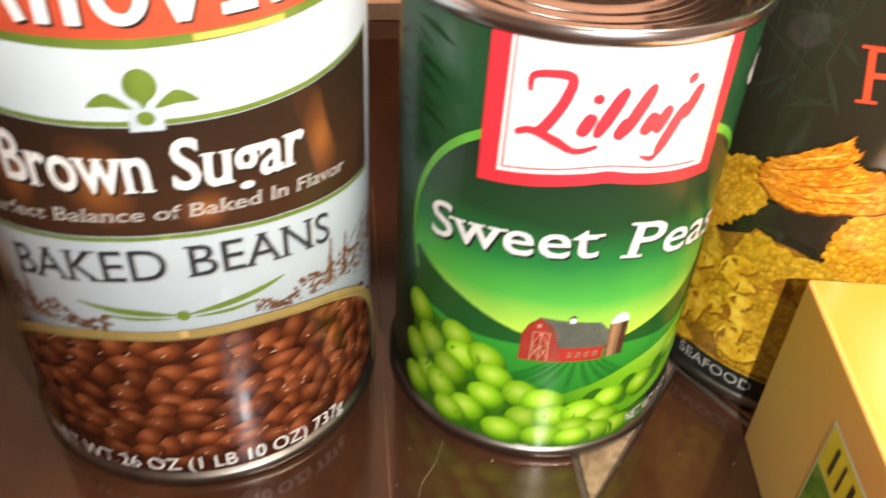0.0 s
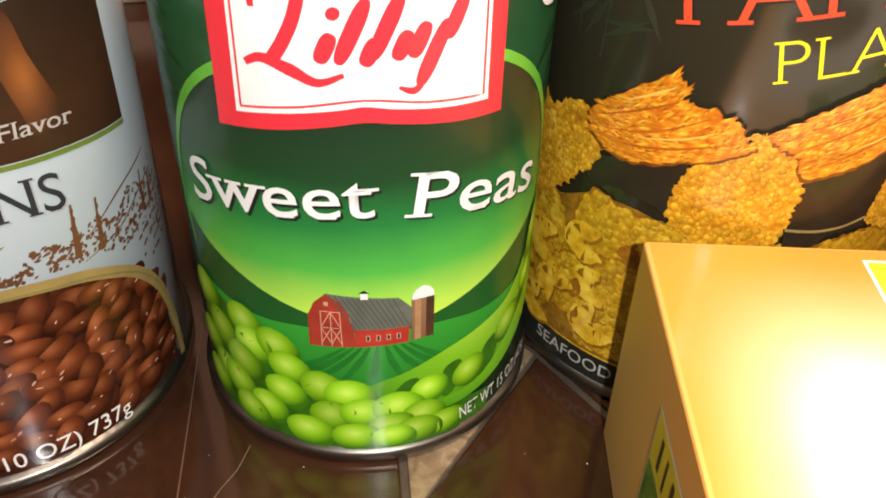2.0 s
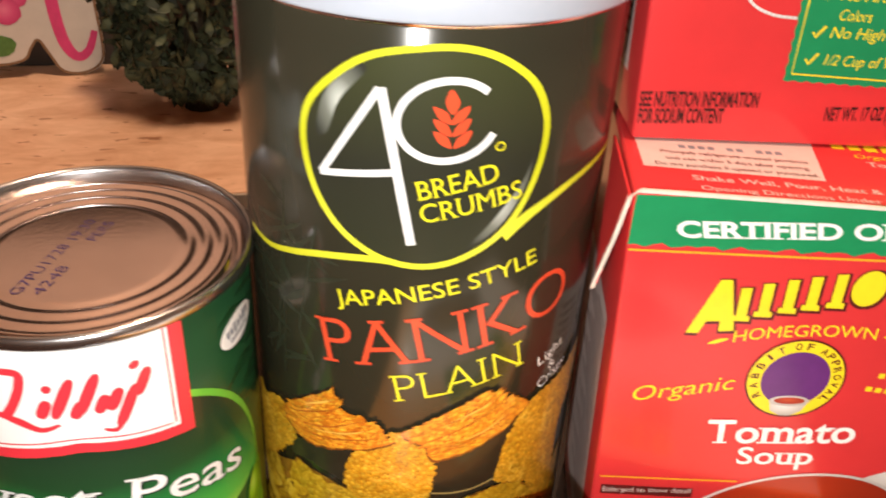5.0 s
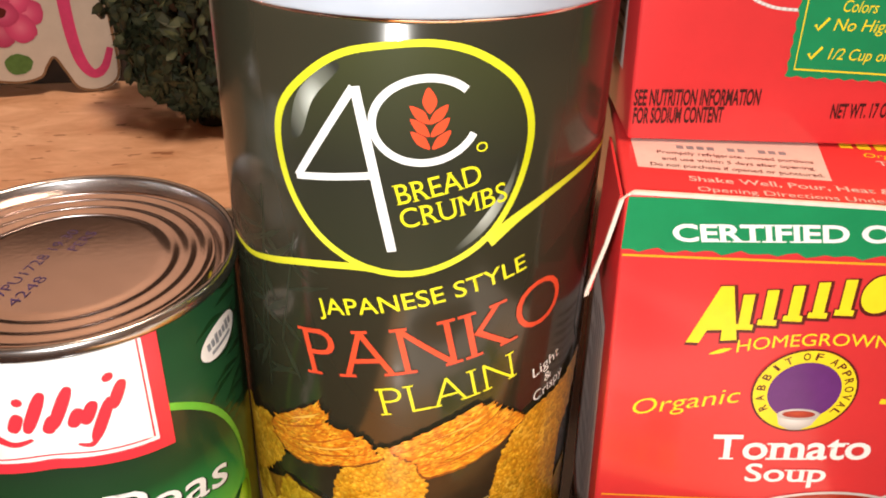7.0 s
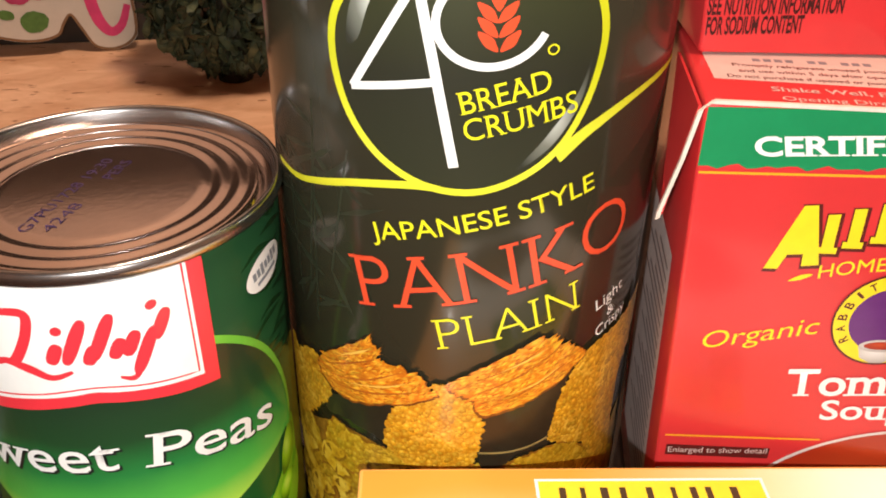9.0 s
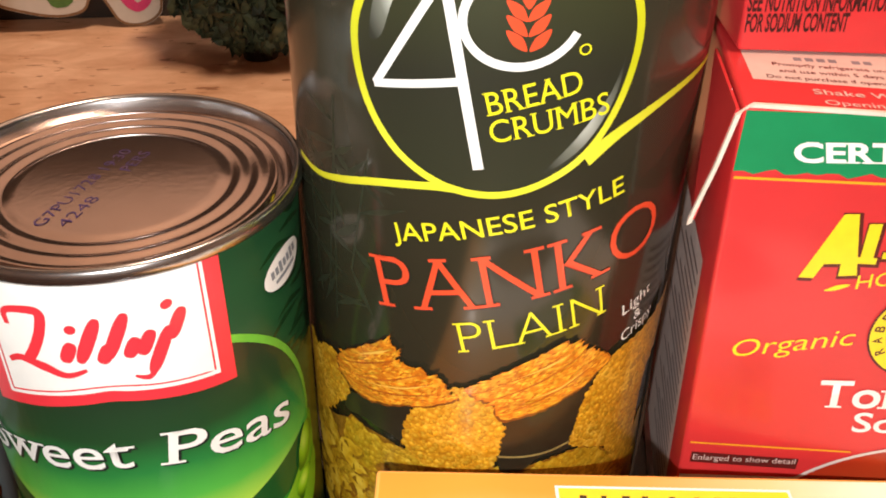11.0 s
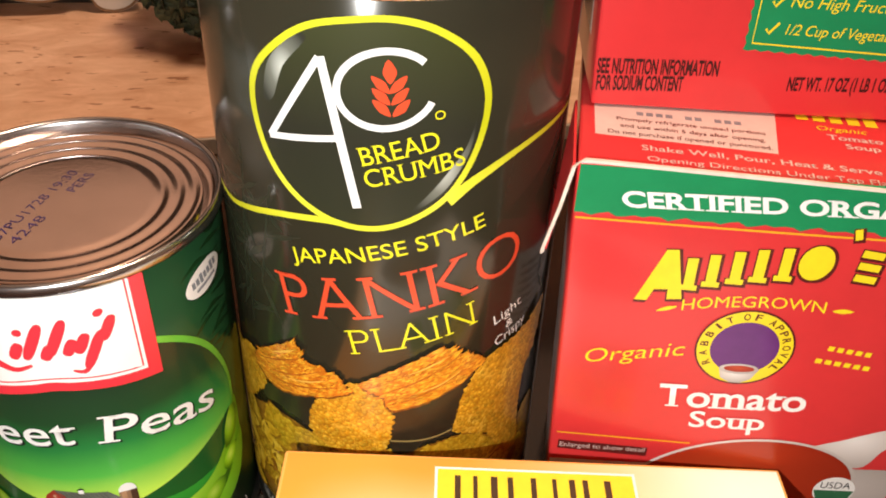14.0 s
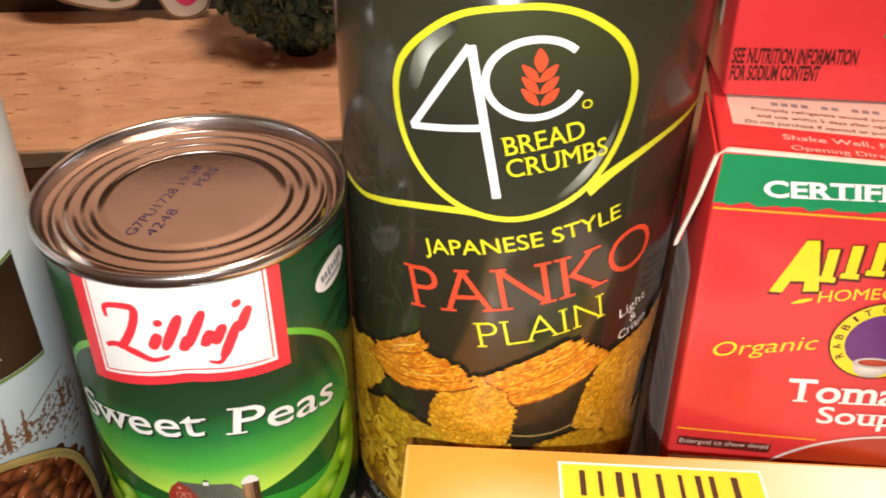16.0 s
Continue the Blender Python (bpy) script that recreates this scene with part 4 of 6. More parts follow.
ring_out = curve([(-8.7, 169.2), (-18.5, 167.0), (-26.2, 161.8), (-32.6, 154.4), (-34.2, 146.0), (-31.6, 135.5), (-25.2, 126.8), (-15.8, 121.4), (-5.6, 120.3), (3.8, 123.4), (11.4, 129.4), (16.8, 139.5), (18.6, 151.0), (15.0, 160.6), (7.4, 166.8), (-0.5, 169.4)], 5, True)
ring_out = [(u - 0.9, v - 0.016 * (v - 120)) for u, v in ring_out]
mid = (-8.4, 145.0)
ring_in = [(mid[0] + (u - mid[0]) * 0.938, mid[1] + (v - mid[1]) * 0.944) for u, v in ring_out]
fill("bubble", [[mid, ring_in[i], ring_in[(i + 1) % len(ring_in)]] for i in range(len(ring_in))], BUBBLE, 0.06, "dark oval emblem ground")
fill("bubble_glint", [curve([(-31.0, 148.0), (-29.0, 156.5), (-22.5, 163.0), (-20.0, 162.6), (-25.5, 156.0), (-28.5, 148.5)], 6, True), curve([(1.0, 125.2), (8.0, 129.8), (13.2, 138.0), (14.6, 146.0), (12.4, 139.5), (6.5, 131.5)], 6, True)], GLASSY, 0.1, "printed pale glint", each=True)
fill("swoosh", stroke(curve([(-58.0, 114.8), (-48.0, 114.8), (-39.8, 116.8), (-30.0, 119.6), (-19.5, 121.4), (-13.0, 121.5)], 6), 1.6, (0.7, 1, 1)), YELLOW, 0.05, "yellow swoosh line")
fill("swoosh", stroke(curve([(9.0, 127.0), (16.0, 131.6), (27.2, 135.6), (40.0, 137.2), (56.0, 137.0)], 6), 1.6, (1.9, 1, 0.6)), YELLOW, 0.05, "yellow swoosh line")
fill("ring", loop(ring_out, ring_in), YELLOW, 0.16, "bright yellow oval ring")
# emblem: a triangle on a stem, an open ring and an ear of grain
fill("emblem_triangle", [bar(-17.5, 159.4, -29.9, 139.5, 1.55), bar(-30.2, 139.5, -13.6, 142.4, 1.5), bar(-17.2, 159.6, -10.5, 126.0, 1.9)], WHITE, 0.18, "white triangle emblem", each=True)
arc = [(-4.3 + 9.8 * math.cos(radians(a)) - 0.2 * math.sin(radians(a)), 153.6 + 8.2 * math.sin(radians(a)) + 0.8 * math.cos(radians(a))) for a in range(40, 342, 8)]
fill("emblem_arc", stroke(arc, 1.5), WHITE, 0.22, "white open ring emblem")
def kernel(x, y, turn, n, w):
    c, s = math.cos(radians(turn)), math.sin(radians(turn))
    return [(x + a * c - b * s, y + a * s + b * c) for a, b in curve([(-n, 0), (-0.5 * n, -0.75 * w), (0.1 * n, -w), (n, 0.15 * w), (0.1 * n, w), (-0.5 * n, 0.75 * w)], 4, True)]


grain = [kernel(-3.6, 157.6, 92, 2.5, 1.3)]
for k in range(3):
    for side in (-1, 1):
        grain.append(kernel(-3.2 - 0.2 * k + side * (1.95 - 0.1 * k), 149.9 + 2.5 * k, 90 - side * 44, 2.5, 0.95))
fill("grain_ear", grain, RED_TEXT, 0.2, "orange-red ear of grain", each=True)
fill("mark_ring", loop(oval(6.5, 148.0, 1.1, 1.0, 0, 16), oval(6.5, 148.0, 0.8, 0.72, 0, 16)), YELLOW_TEXT, 0.2)
crumb_words = words("BREAD", (-9.4, 136.4), (7.0, 140.6), 4.2, 0, 0.0, 0.06) + words("CRUMBS", (-8.4, 131.3), (12.6, 135.9), 4.2, 0, 0.0, 0.06)
fill("lettering", crumb_words, YELLOW_TEXT, 0.22, "yellow lettering BREAD CRUMBS")
fill("lettering", words("JAPANESE STYLE", (-26.6, 107.8), (18.7, 118.3), 3.9, 0.0, 0.004, 0), YELLOW_TEXT, 0.12, "yellow lettering JAPANESE STYLE")
panko = words("PANKO", (-30.4, 90.6), (31.2, 103.2), 12.4, 0.0, -0.012, 0.07, 0.0)
fill("lettering_shadow", shifted(panko, 0.35, -0.35), SHADE, 0.1)
fill("lettering", panko, RED_TEXT, 0.18, "orange-red lettering PANKO")
fill("lettering", words("PLAIN", (-12.9, 83.2), (18.6, 89.8), 7.9, 0.0, -0.02, 0.065), YELLOW_TEXT, 0.12, "yellow lettering PLAIN")
fill("lettering", words("Light", (24.0, 86.3), (33.6, 88.4), 3.0) + words("&", (28.4, 82.9), (31.0, 83.5), 2.6) + words("Crispy", (25.0, 78.6), (36.4, 80.8), 3.0), WHITE, 0.12, "small white lettering Light & Crispy")
# faint bamboo
rnd = random.Random(9)
bamboo = []
for x, y0, y1, lean in ((-44, 80, 134, 3), (-38, 96, 126, 6), (-50, 84, 122, -2), (42, 92, 140, 6), (-46, 88, 130, 5)):
    bamboo += stroke([(x, y0), (x + lean * 0.5, (y0 + y1) / 2), (x + lean, y1)], 0.5)
    for k in range(8):
        t = rnd.random()
        stem_x, stem_y = x + lean * t, y0 + (y1 - y0) * t
        a, n = radians(rnd.choice((-50, -20, 200, 230, 20, 160)) + rnd.uniform(-14, 14)), rnd.uniform(6, 12)
        bamboo += stroke([(stem_x + n * j / 4 * math.cos(a), stem_y + n * j / 4 * math.sin(a)) for j in range(5)], 1.5, (0.2, 1, 0.05))
tagged(fill("bamboo_print", [p for p in bamboo if all(abs(q[0] + 7.6) > 20 or q[1] < 118 for q in p)], BAMBOO, 0.04, "faint printed bamboo"), kind="stuff")
fill("back_panel_print", [[(50, 12), (64, 12), (64, 104), (54, 104), (50.5, 84)]], plain("silver_grey_print", (0.27, 0.25, 0.23), 0.28, 0.4, 0.5, 70, coat=0.3), 0.62, "greyish side panel print")
# breaded shrimp on a heap of crumbs
heap = curve([(-62, 46), (-50, 47), (-40, 52), (-28, 52), (-20, 47), (-4, 49), (6, 50), (18, 48), (30, 40), (48, 34), (58, 30)], 4)
fill("crumb_ground", [[a, b, (b[0], 10.6), (a[0], 10.6)] for a, b in zip(heap, heap[1:])], plain("brown_crumb_ground_ink", (0.26, 0.125, 0.012), 0.3, 0, 0.5, 500, coat=0.3), 0.05, "brown crumb ground")
lumps = []
for k in range(46):
    u, v = rnd.uniform(-58, 52), rnd.uniform(15, 40)
    lumps.append(oval(u, v, rnd.uniform(5, 10), rnd.uniform(4, 7), rnd.uniform(-40, 40), 48, 0.035, k))
lumps.sort(key=lambda p: -p[0][1])
fill("crumb", [p for p in lumps if min(q[1] for q in p) > 11], CRUMB_LOW, 0.1, "printed golden crumb heap", 0.005)
FLAKE = printed("crumb_flake_print", (0.46, 0.20, 0.008), (0.58, 0.29, 0.012), (0.76, 0.49, 0.05), coat=0.8, vary=0.34, spot=(0.42, 0.70), stops=(0.0, 0.36, 0.7))
FLAKE_LOW = printed("yellow_flake_print", (0.36, 0.175, 0.007), (0.48, 0.265, 0.010), (0.64, 0.42, 0.035), coat=0.8, vary=0.32, spot=(0.42, 0.70), stops=(0.0, 0.36, 0.7))
STREAK = printed("tail_flake_print", (0.48, 0.105, 0.007), (0.64, 0.20, 0.009), (0.86, 0.48, 0.04), coat=0.8, vary=0.40, spot=(0.5, 0.62), stops=(0.0, 0.4, 0.75))


def inside(p, outline):
    hit = False
    for (x0, y0), (x1, y1) in zip(outline, outline[1:] + outline[:1]):
        if (y0 > p[1]) != (y1 > p[1]) and p[0] < x0 + (p[1] - y0) * (x1 - x0) / (y1 - y0):
            hit = not hit
    return hit


def flakes(outline, seed, layer, material, size=(0.35, 1.2), share=0.8, long=1.0, lean=None):
    """Single crumbs printed over a fried piece; lean: the way that long ones run."""
    r = random.Random(seed)
    us, vs = [p[0] for p in outline], [p[1] for p in outline]
    got = []
    for k in range(int(share * (max(us) - min(us)) * (max(vs) - min(vs)))):
        u, v = r.uniform(min(us), max(us)), r.uniform(min(vs), max(vs))
        if not inside((u, v), outline):
            continue
        n = r.uniform(*size)
        turn = radians(lean(u, v) + r.uniform(-16, 16)) if lean else r.uniform(0, 6.28)
        c, q = math.cos(turn), math.sin(turn)
        ring = [(long * n * r.uniform(0.7, 1.2) * math.cos(a), n * r.uniform(0.55, 1.0) * math.sin(a)) for a in (0.2, 1.2, 2.2, 3.3, 4.2, 5.3)]
        got.append([(u + x * c - y * q, v + x * q + y * c) for x, y in ring])
    tagged(decal("crumb_grain", got, material, canister_label, F, layer, "", 0, 0, 0.00004), kind="stuff")


# larger fried pieces in front
def fried(outline, seed, layer):
    """A fried piece with a toasted rim; its outline is rough with crumbs."""
    edge = ragged(outline, 0.42, seed, 12)
    c = (sum(p[0] for p in edge) / len(edge), sum(p[1] for p in edge) / len(edge))
    fill("fried_piece_edge", [[(c[0] + (p[0] - c[0]) * 1.05, c[1] + (p[1] - c[1]) * 1.05 + 0.2) for p in edge]], CRUMB_EDGE, layer)
    fill("fried_piece", [edge], CRUMB_LOW, layer + 0.012, "printed fried piece")
    flakes(edge, seed, layer + 0.016, FLAKE_LOW, (0.4, 1.5), 0.5)


PIECES = [[(-60, 40), (-56, 47), (-49, 46), (-46, 38), (-49, 30), (-57, 29)], [(-44, 44), (-40, 52.6), (-32, 51.0), (-24, 51.4), (-17.6, 46.4), (-17, 37.5), (-27, 34), (-38, 37)],
          [(-50, 27), (-47, 33), (-40, 35.5), (-37, 28), (-41, 19.5), (-48, 19)], [(-39, 36), (-31, 39), (-25, 36), (-22, 27), (-26, 20), (-34, 20), (-38, 27)], [(-40, 17.5), (-33, 21), (-25, 19), (-22, 14), (-32, 12.6), (-39, 13)],
          [(-19.7, 46.4), (-11, 48.9), (-3.5, 50), (2.4, 46.4), (5.0, 38), (0, 31), (-12, 31), (-18, 37)], [(0.6, 45.5), (9.5, 51.0), (20.5, 49.4), (29.0, 39.5), (29.6, 31.5), (14, 32), (5.2, 35.4)],
          [(14, 29), (24, 35), (36, 36), (46, 30), (50, 19), (36, 13.5), (20, 17)], [(-24, 28), (-16, 36.5), (-4, 36.6), (8, 33), (14, 25), (6, 16), (-8, 13), (-20, 17)]]
for k, outline in enumerate(PIECES):
    fried(outline, 60 + k, 0.26 + 0.025 * k)
# knobbly crumbs at the side of the heap
knobs = []
for k in range(90):
    u, v = rnd.uniform(-60, -35), rnd.uniform(14.5, 42)
    if all(math.hypot((u - a) * 0.9, v - b) > 7.4 for a, b, _ in knobs):
        # a curled crumb: a fat bow, open on one side
        n, start, sweep = rnd.uniform(3.6, 4.6), rnd.uniform(0.3, 1.6), rnd.uniform(3.9, 5.0)
        bow = [start + sweep * q / 9 for q in range(10)]
        fat = [(0.78 + 0.24 * math.sin(math.pi * q / 9)) * n * rnd.uniform(0.85, 1.15) for q in range(10)]
        outer = [(u + (n + f * 0.45) * math.cos(a) * 1.05, v + (n + f * 0.45) * math.sin(a) * 0.92) for a, f in zip(bow, fat)]
        inner = [(u + max(n - f, 0.5) * math.cos(a), v + max(n - f, 0.5) * math.sin(a) * 0.9) for a, f in zip(bow, fat)]
        knobs.append((u, v, ragged(outer + inner[::-1], 0.30, k, 4)))
knobs.sort(key=lambda p: -p[1])
fill("crumb_shadow", [[(a + 0.5, b - 0.7) for a, b in p] for _, _, p in knobs], plain("crumb_crevice_ink", (0.26, 0.115, 0.008), 0.3, 0, 0.4, 300, coat=0.3), 0.5, "", 0.008)
KNOB = crumbly("crumb_knob_print", (0.36, 0.165, 0.007), (0.63, 0.36, 0.016), (0.82, 0.57, 0.07), 330, 120)
tagged(fill("crumb", [p for _, _, p in knobs], KNOB, 0.504, "knobbly golden crumbs", 0.008), kind="stuff")
fill("toasted_hole", [ragged([(-33, 42), (-30, 44), (-27.5, 41), (-30, 38.6)], 0.25, 91, 6), ragged([(34, 28), (38, 31), (40, 28), (37, 25)], 0.25, 92, 6), ragged([(-43, 27), (-41, 30), (-39.5, 27), (-41.5, 24)], 0.25, 93, 6)], CRUMB_EDGE, 0.535, each=True)
GAP = plain("brown_black_ink", (0.024, 0.019, 0.011), 0.3, 0, 0.2, coat=0.3)
fill("dark_gap", [ragged([(-41.0, 60.5), (-34.0, 63.5), (-24.0, 66.5), (-23.5, 60.0), (-25.0, 54.5), (-29.0, 55.0), (-36.0, 56.0), (-42.0, 55.0)], 0.25, 2)], GAP, 0.52, "dark gap")
fill("dark_gap", [ragged([(-3.2, 66.5), (5.0, 68.0), (11.0, 70.5), (18.0, 74.5), (15.6, 66.0), (13.6, 58.0), (13.0, 53.0), (6.0, 52.5), (2.4, 49.6), (-3.0, 50.5)], 0.25, 3)], GAP, 0.52, "dark gap")
fill("plate_line", stroke(curve([(-3.4, 54.2), (2.4, 53.6), (8.0, 53.9), (13.0, 55.2)], 5), 0.6), TAN, 0.56)
body = ragged([(-60.0, 66.0), (-54.0, 66.0), (-49.0, 69.5), (-43.5, 69.5), (-40.5, 66.0), (-40.5, 60.0), (-46.0, 53.5), (-51.0, 47.5), (-60.0, 44.0)], 0.42, 4, 14)
fill("shrimp_body", [body], CRUMB, 0.58, "printed breaded shrimp")
flakes(body, 70, 0.588, FLAKE)
body = ragged([(-24.9, 55.5), (-24.0, 62.7), (-20.5, 67.3), (-14.3, 71.0), (-12.5, 74.0), (-9.6, 73.6), (-5.0, 69.2), (-2.9, 64.5), (-3.2, 57.2), (-5.0, 51.2), (-12.6, 48.6), (-18.8, 48.8), (-22.9, 51.5)], 0.42, 5, 14)
fill("shrimp_body", [body], CRUMB, 0.62, "printed breaded shrimp")
flakes(body, 71, 0.628, FLAKE)
body = ragged([(47.0, 82.0), (36.5, 79.5), (27.8, 78.2), (21.4, 76.6), (18.0, 72.2), (15.1, 65.5), (13.6, 58.7), (14.0, 53.5), (22.5, 49.0), (27.3, 42.5), (31.0, 36.0), (38.5, 33.0), (37.5, 49.2), (38.5, 61.5), (44.0, 69.0)], 0.42, 6, 14)
fill("shrimp_body", [body], CRUMB, 0.60, "printed breaded shrimp")
flakes(body, 72, 0.608, FLAKE)
tails = [ragged([(-44.0, 68.0), (-42.0, 72.0), (-34.8, 77.9), (-29.0, 81.8), (-26.0, 80.6), (-26.4, 77.8), (-20.6, 77.6), (-19.2, 76.0), (-16.4, 75.6), (-14.4, 72.2), (-13.0, 71.0), (-18.1, 68.2), (-27.3, 65.0), (-34.2, 62.9), (-40.5, 64.0)], 0.36, 7, 6),
         ragged([(-10.2, 74.2), (-3.6, 78.9), (3.2, 82.6), (7.6, 84.8), (12.7, 84.0), (12.8, 82.0), (15.6, 81.4), (21.0, 76.8), (17.9, 74.0), (10.9, 69.8), (5.0, 67.5), (-2.9, 65.5), (-5.2, 70.2), (-8.6, 71.8)], 0.36, 8, 6)]
def rim_of(outline, k=1.035):
    c = (sum(p[0] for p in outline) / len(outline), sum(p[1] for p in outline) / len(outline))
    return [(c[0] + (u - c[0]) * k, c[1] + (v - c[1]) * k * 1.02 - 0.25) for u, v in outline]


DARK_EDGE = plain("dark_toast_ink", (0.17, 0.050, 0.007), 0.3, 0, 0.4, 500, coat=0.3)
fill("tail_edge", [rim_of(p) for p in tails], DARK_EDGE, 0.69, "dark toasted edge", each=True)
fill("shrimp_tail", tails[:1], TAIL, 0.7, "printed orange shrimp tail")
fill("shrimp_tail", tails[1:], TAIL, 0.7, "printed orange shrimp tail")
fins = stroke(curve([(-41, 70), (-34, 73.5), (-27, 77.4)], 5), 0.55, (0.2, 1, 0.5)) + stroke(curve([(-40, 67.6), (-30, 70.6), (-20, 76.4)], 5), 0.5, (0.2, 1, 0.3)) + stroke(curve([(-38, 65.6), (-28, 67.6), (-17, 71.4)], 5), 0.55, (0.2, 1, 0.2))
fins += stroke(curve([(-6, 71.4), (4, 75.6), (15, 82.0)], 5), 0.55, (0.2, 1, 0.4)) + stroke(curve([(-3, 67.6), (7, 71.5), (18, 77.5)], 5), 0.55, (0.2, 1, 0.3)) + stroke(curve([(-4, 75.8), (3, 78.6), (10, 82.8)], 5), 0.5, (0.2, 1, 0.3))
flakes(tails[0], 81, 0.71, STREAK, (0.22, 0.55), 0.8, 5.0, lambda u, v: 8 + 1.3 * (u + 40) + 2.0 * (v - 70))
flakes(tails[1], 82, 0.71, STREAK, (0.22, 0.55), 0.8, 5.0, lambda u, v: 30 + 1.2 * (v - 75) - 0.4 * u)
fill("tail_line", fins, TAIL_LINE, 0.8)
shine = stroke(curve([(-36, 75.0), (-31, 78.0), (-28, 80.0)], 5), 0.7, (0.1, 1, 0.1)) + stroke(curve([(-34, 68.0), (-25, 70.6), (-19, 73.6)], 5), 0.5, (0.1, 1, 0.1)) + stroke(curve([(0, 77.6), (6, 79.8), (11, 82.2)], 5), 0.55, (0.1, 1, 0.1)) + stroke(curve([(2, 71.0), (9, 73.0), (15, 76.6)], 5), 0.5, (0.1, 1, 0.1))
fill("tail_shine", shine, plain("pale_orange_ink", (0.76, 0.46, 0.08), 0.3, 0, 0.1, coat=0.3), 0.84)
fill("lower_band", [rect(-64 + 4 * k, 4.1, -60 + 4 * k, 11.2) for k in range(31)], SHADE, 0.5, "black lower band")
fill("band_line", stroke([(-64 + 4 * k, 11.4) for k in range(31)], 0.5), CRUMB_LOW, 0.56)
fill("lettering", words("SEAFOOD", (-50.5, 6.2), (-29.0, 6.4), 3.2), plain("dim_grey_ink", (0.42, 0.41, 0.38), 0.4), 0.56, "small white lettering SEAFOOD")

# ---------------------------------------------------------------- soup cartons
CARTON_RED = plain("red_carton_print", (0.60, 0.036, 0.038), 0.28, 0, 0.05, 60, 0.05, 0.4)
CARTON_GREEN = plain("green_carton_print", (0.012, 0.23, 0.085), 0.28, 0, 0.08, 80, coat=0.4)
CARTON_PALE = plain("pale_panel_print", (0.64, 0.50, 0.46), 0.35, 0, 0.05, coat=0.2)
CORE = plain("raw_paper_edge", (0.70, 0.60, 0.52), 0.7, 0, 0.12, 300, 0.2)
ORANGE = plain("orange_line_ink", (0.78, 0.36, 0.02), 0.3, 0, 0.05, coat=0.3)
PURPLE = plain("purple_ink", (0.12, 0.025, 0.16), 0.3, 0, 0.08, coat=0.3)
CANARY = plain("canary_ink", (0.82, 0.64, 0.02), 0.3, 0, 0.05, coat=0.3)
SOUP = printed("tomato_soup_print", (0.26, 0.020, 0.008), (0.36, 0.032, 0.010), (0.46, 0.060, 0.016), vary=0.1, spot=(0.45, 0.6))
MAROON = plain("maroon_ink", (0.10, 0.014, 0.012), 0.3, 0, 0.1, coat=0.3)
STONE = printed("pale_bowl_print", (0.42, 0.38, 0.35), (0.62, 0.58, 0.55), (0.74, 0.72, 0.70), vary=0.1)
WIDE, DEEP, HIGH, SWELL = 92.5, 62.0, 137.0, 0.8


def front_face(u, v, l):
    """The carton's front, slightly swollen and a little narrower at the foot."""
    s, t = min(max(u / WIDE, 0), 1), min(max(v / HIGH, 0), 1)
    return (u / 1000, -(SWELL * math.sin(math.pi * s) * math.sin(math.pi * t) + l) / 1000, v / 1000)


def front_print(u, v, l):
    """Print on the front of the lower carton."""
    return front_face(0.1 + 0.918 * u, 7.8 + 0.0855 * u + 0.9634 * v - 0.0004 * u * v, l)


def foot_print(u, v, l):
    """Print near the foot of the upper carton."""
    return front_face(0.1 + 0.923 * u, 0.3 + 0.025 * u + 0.962 * v, l)


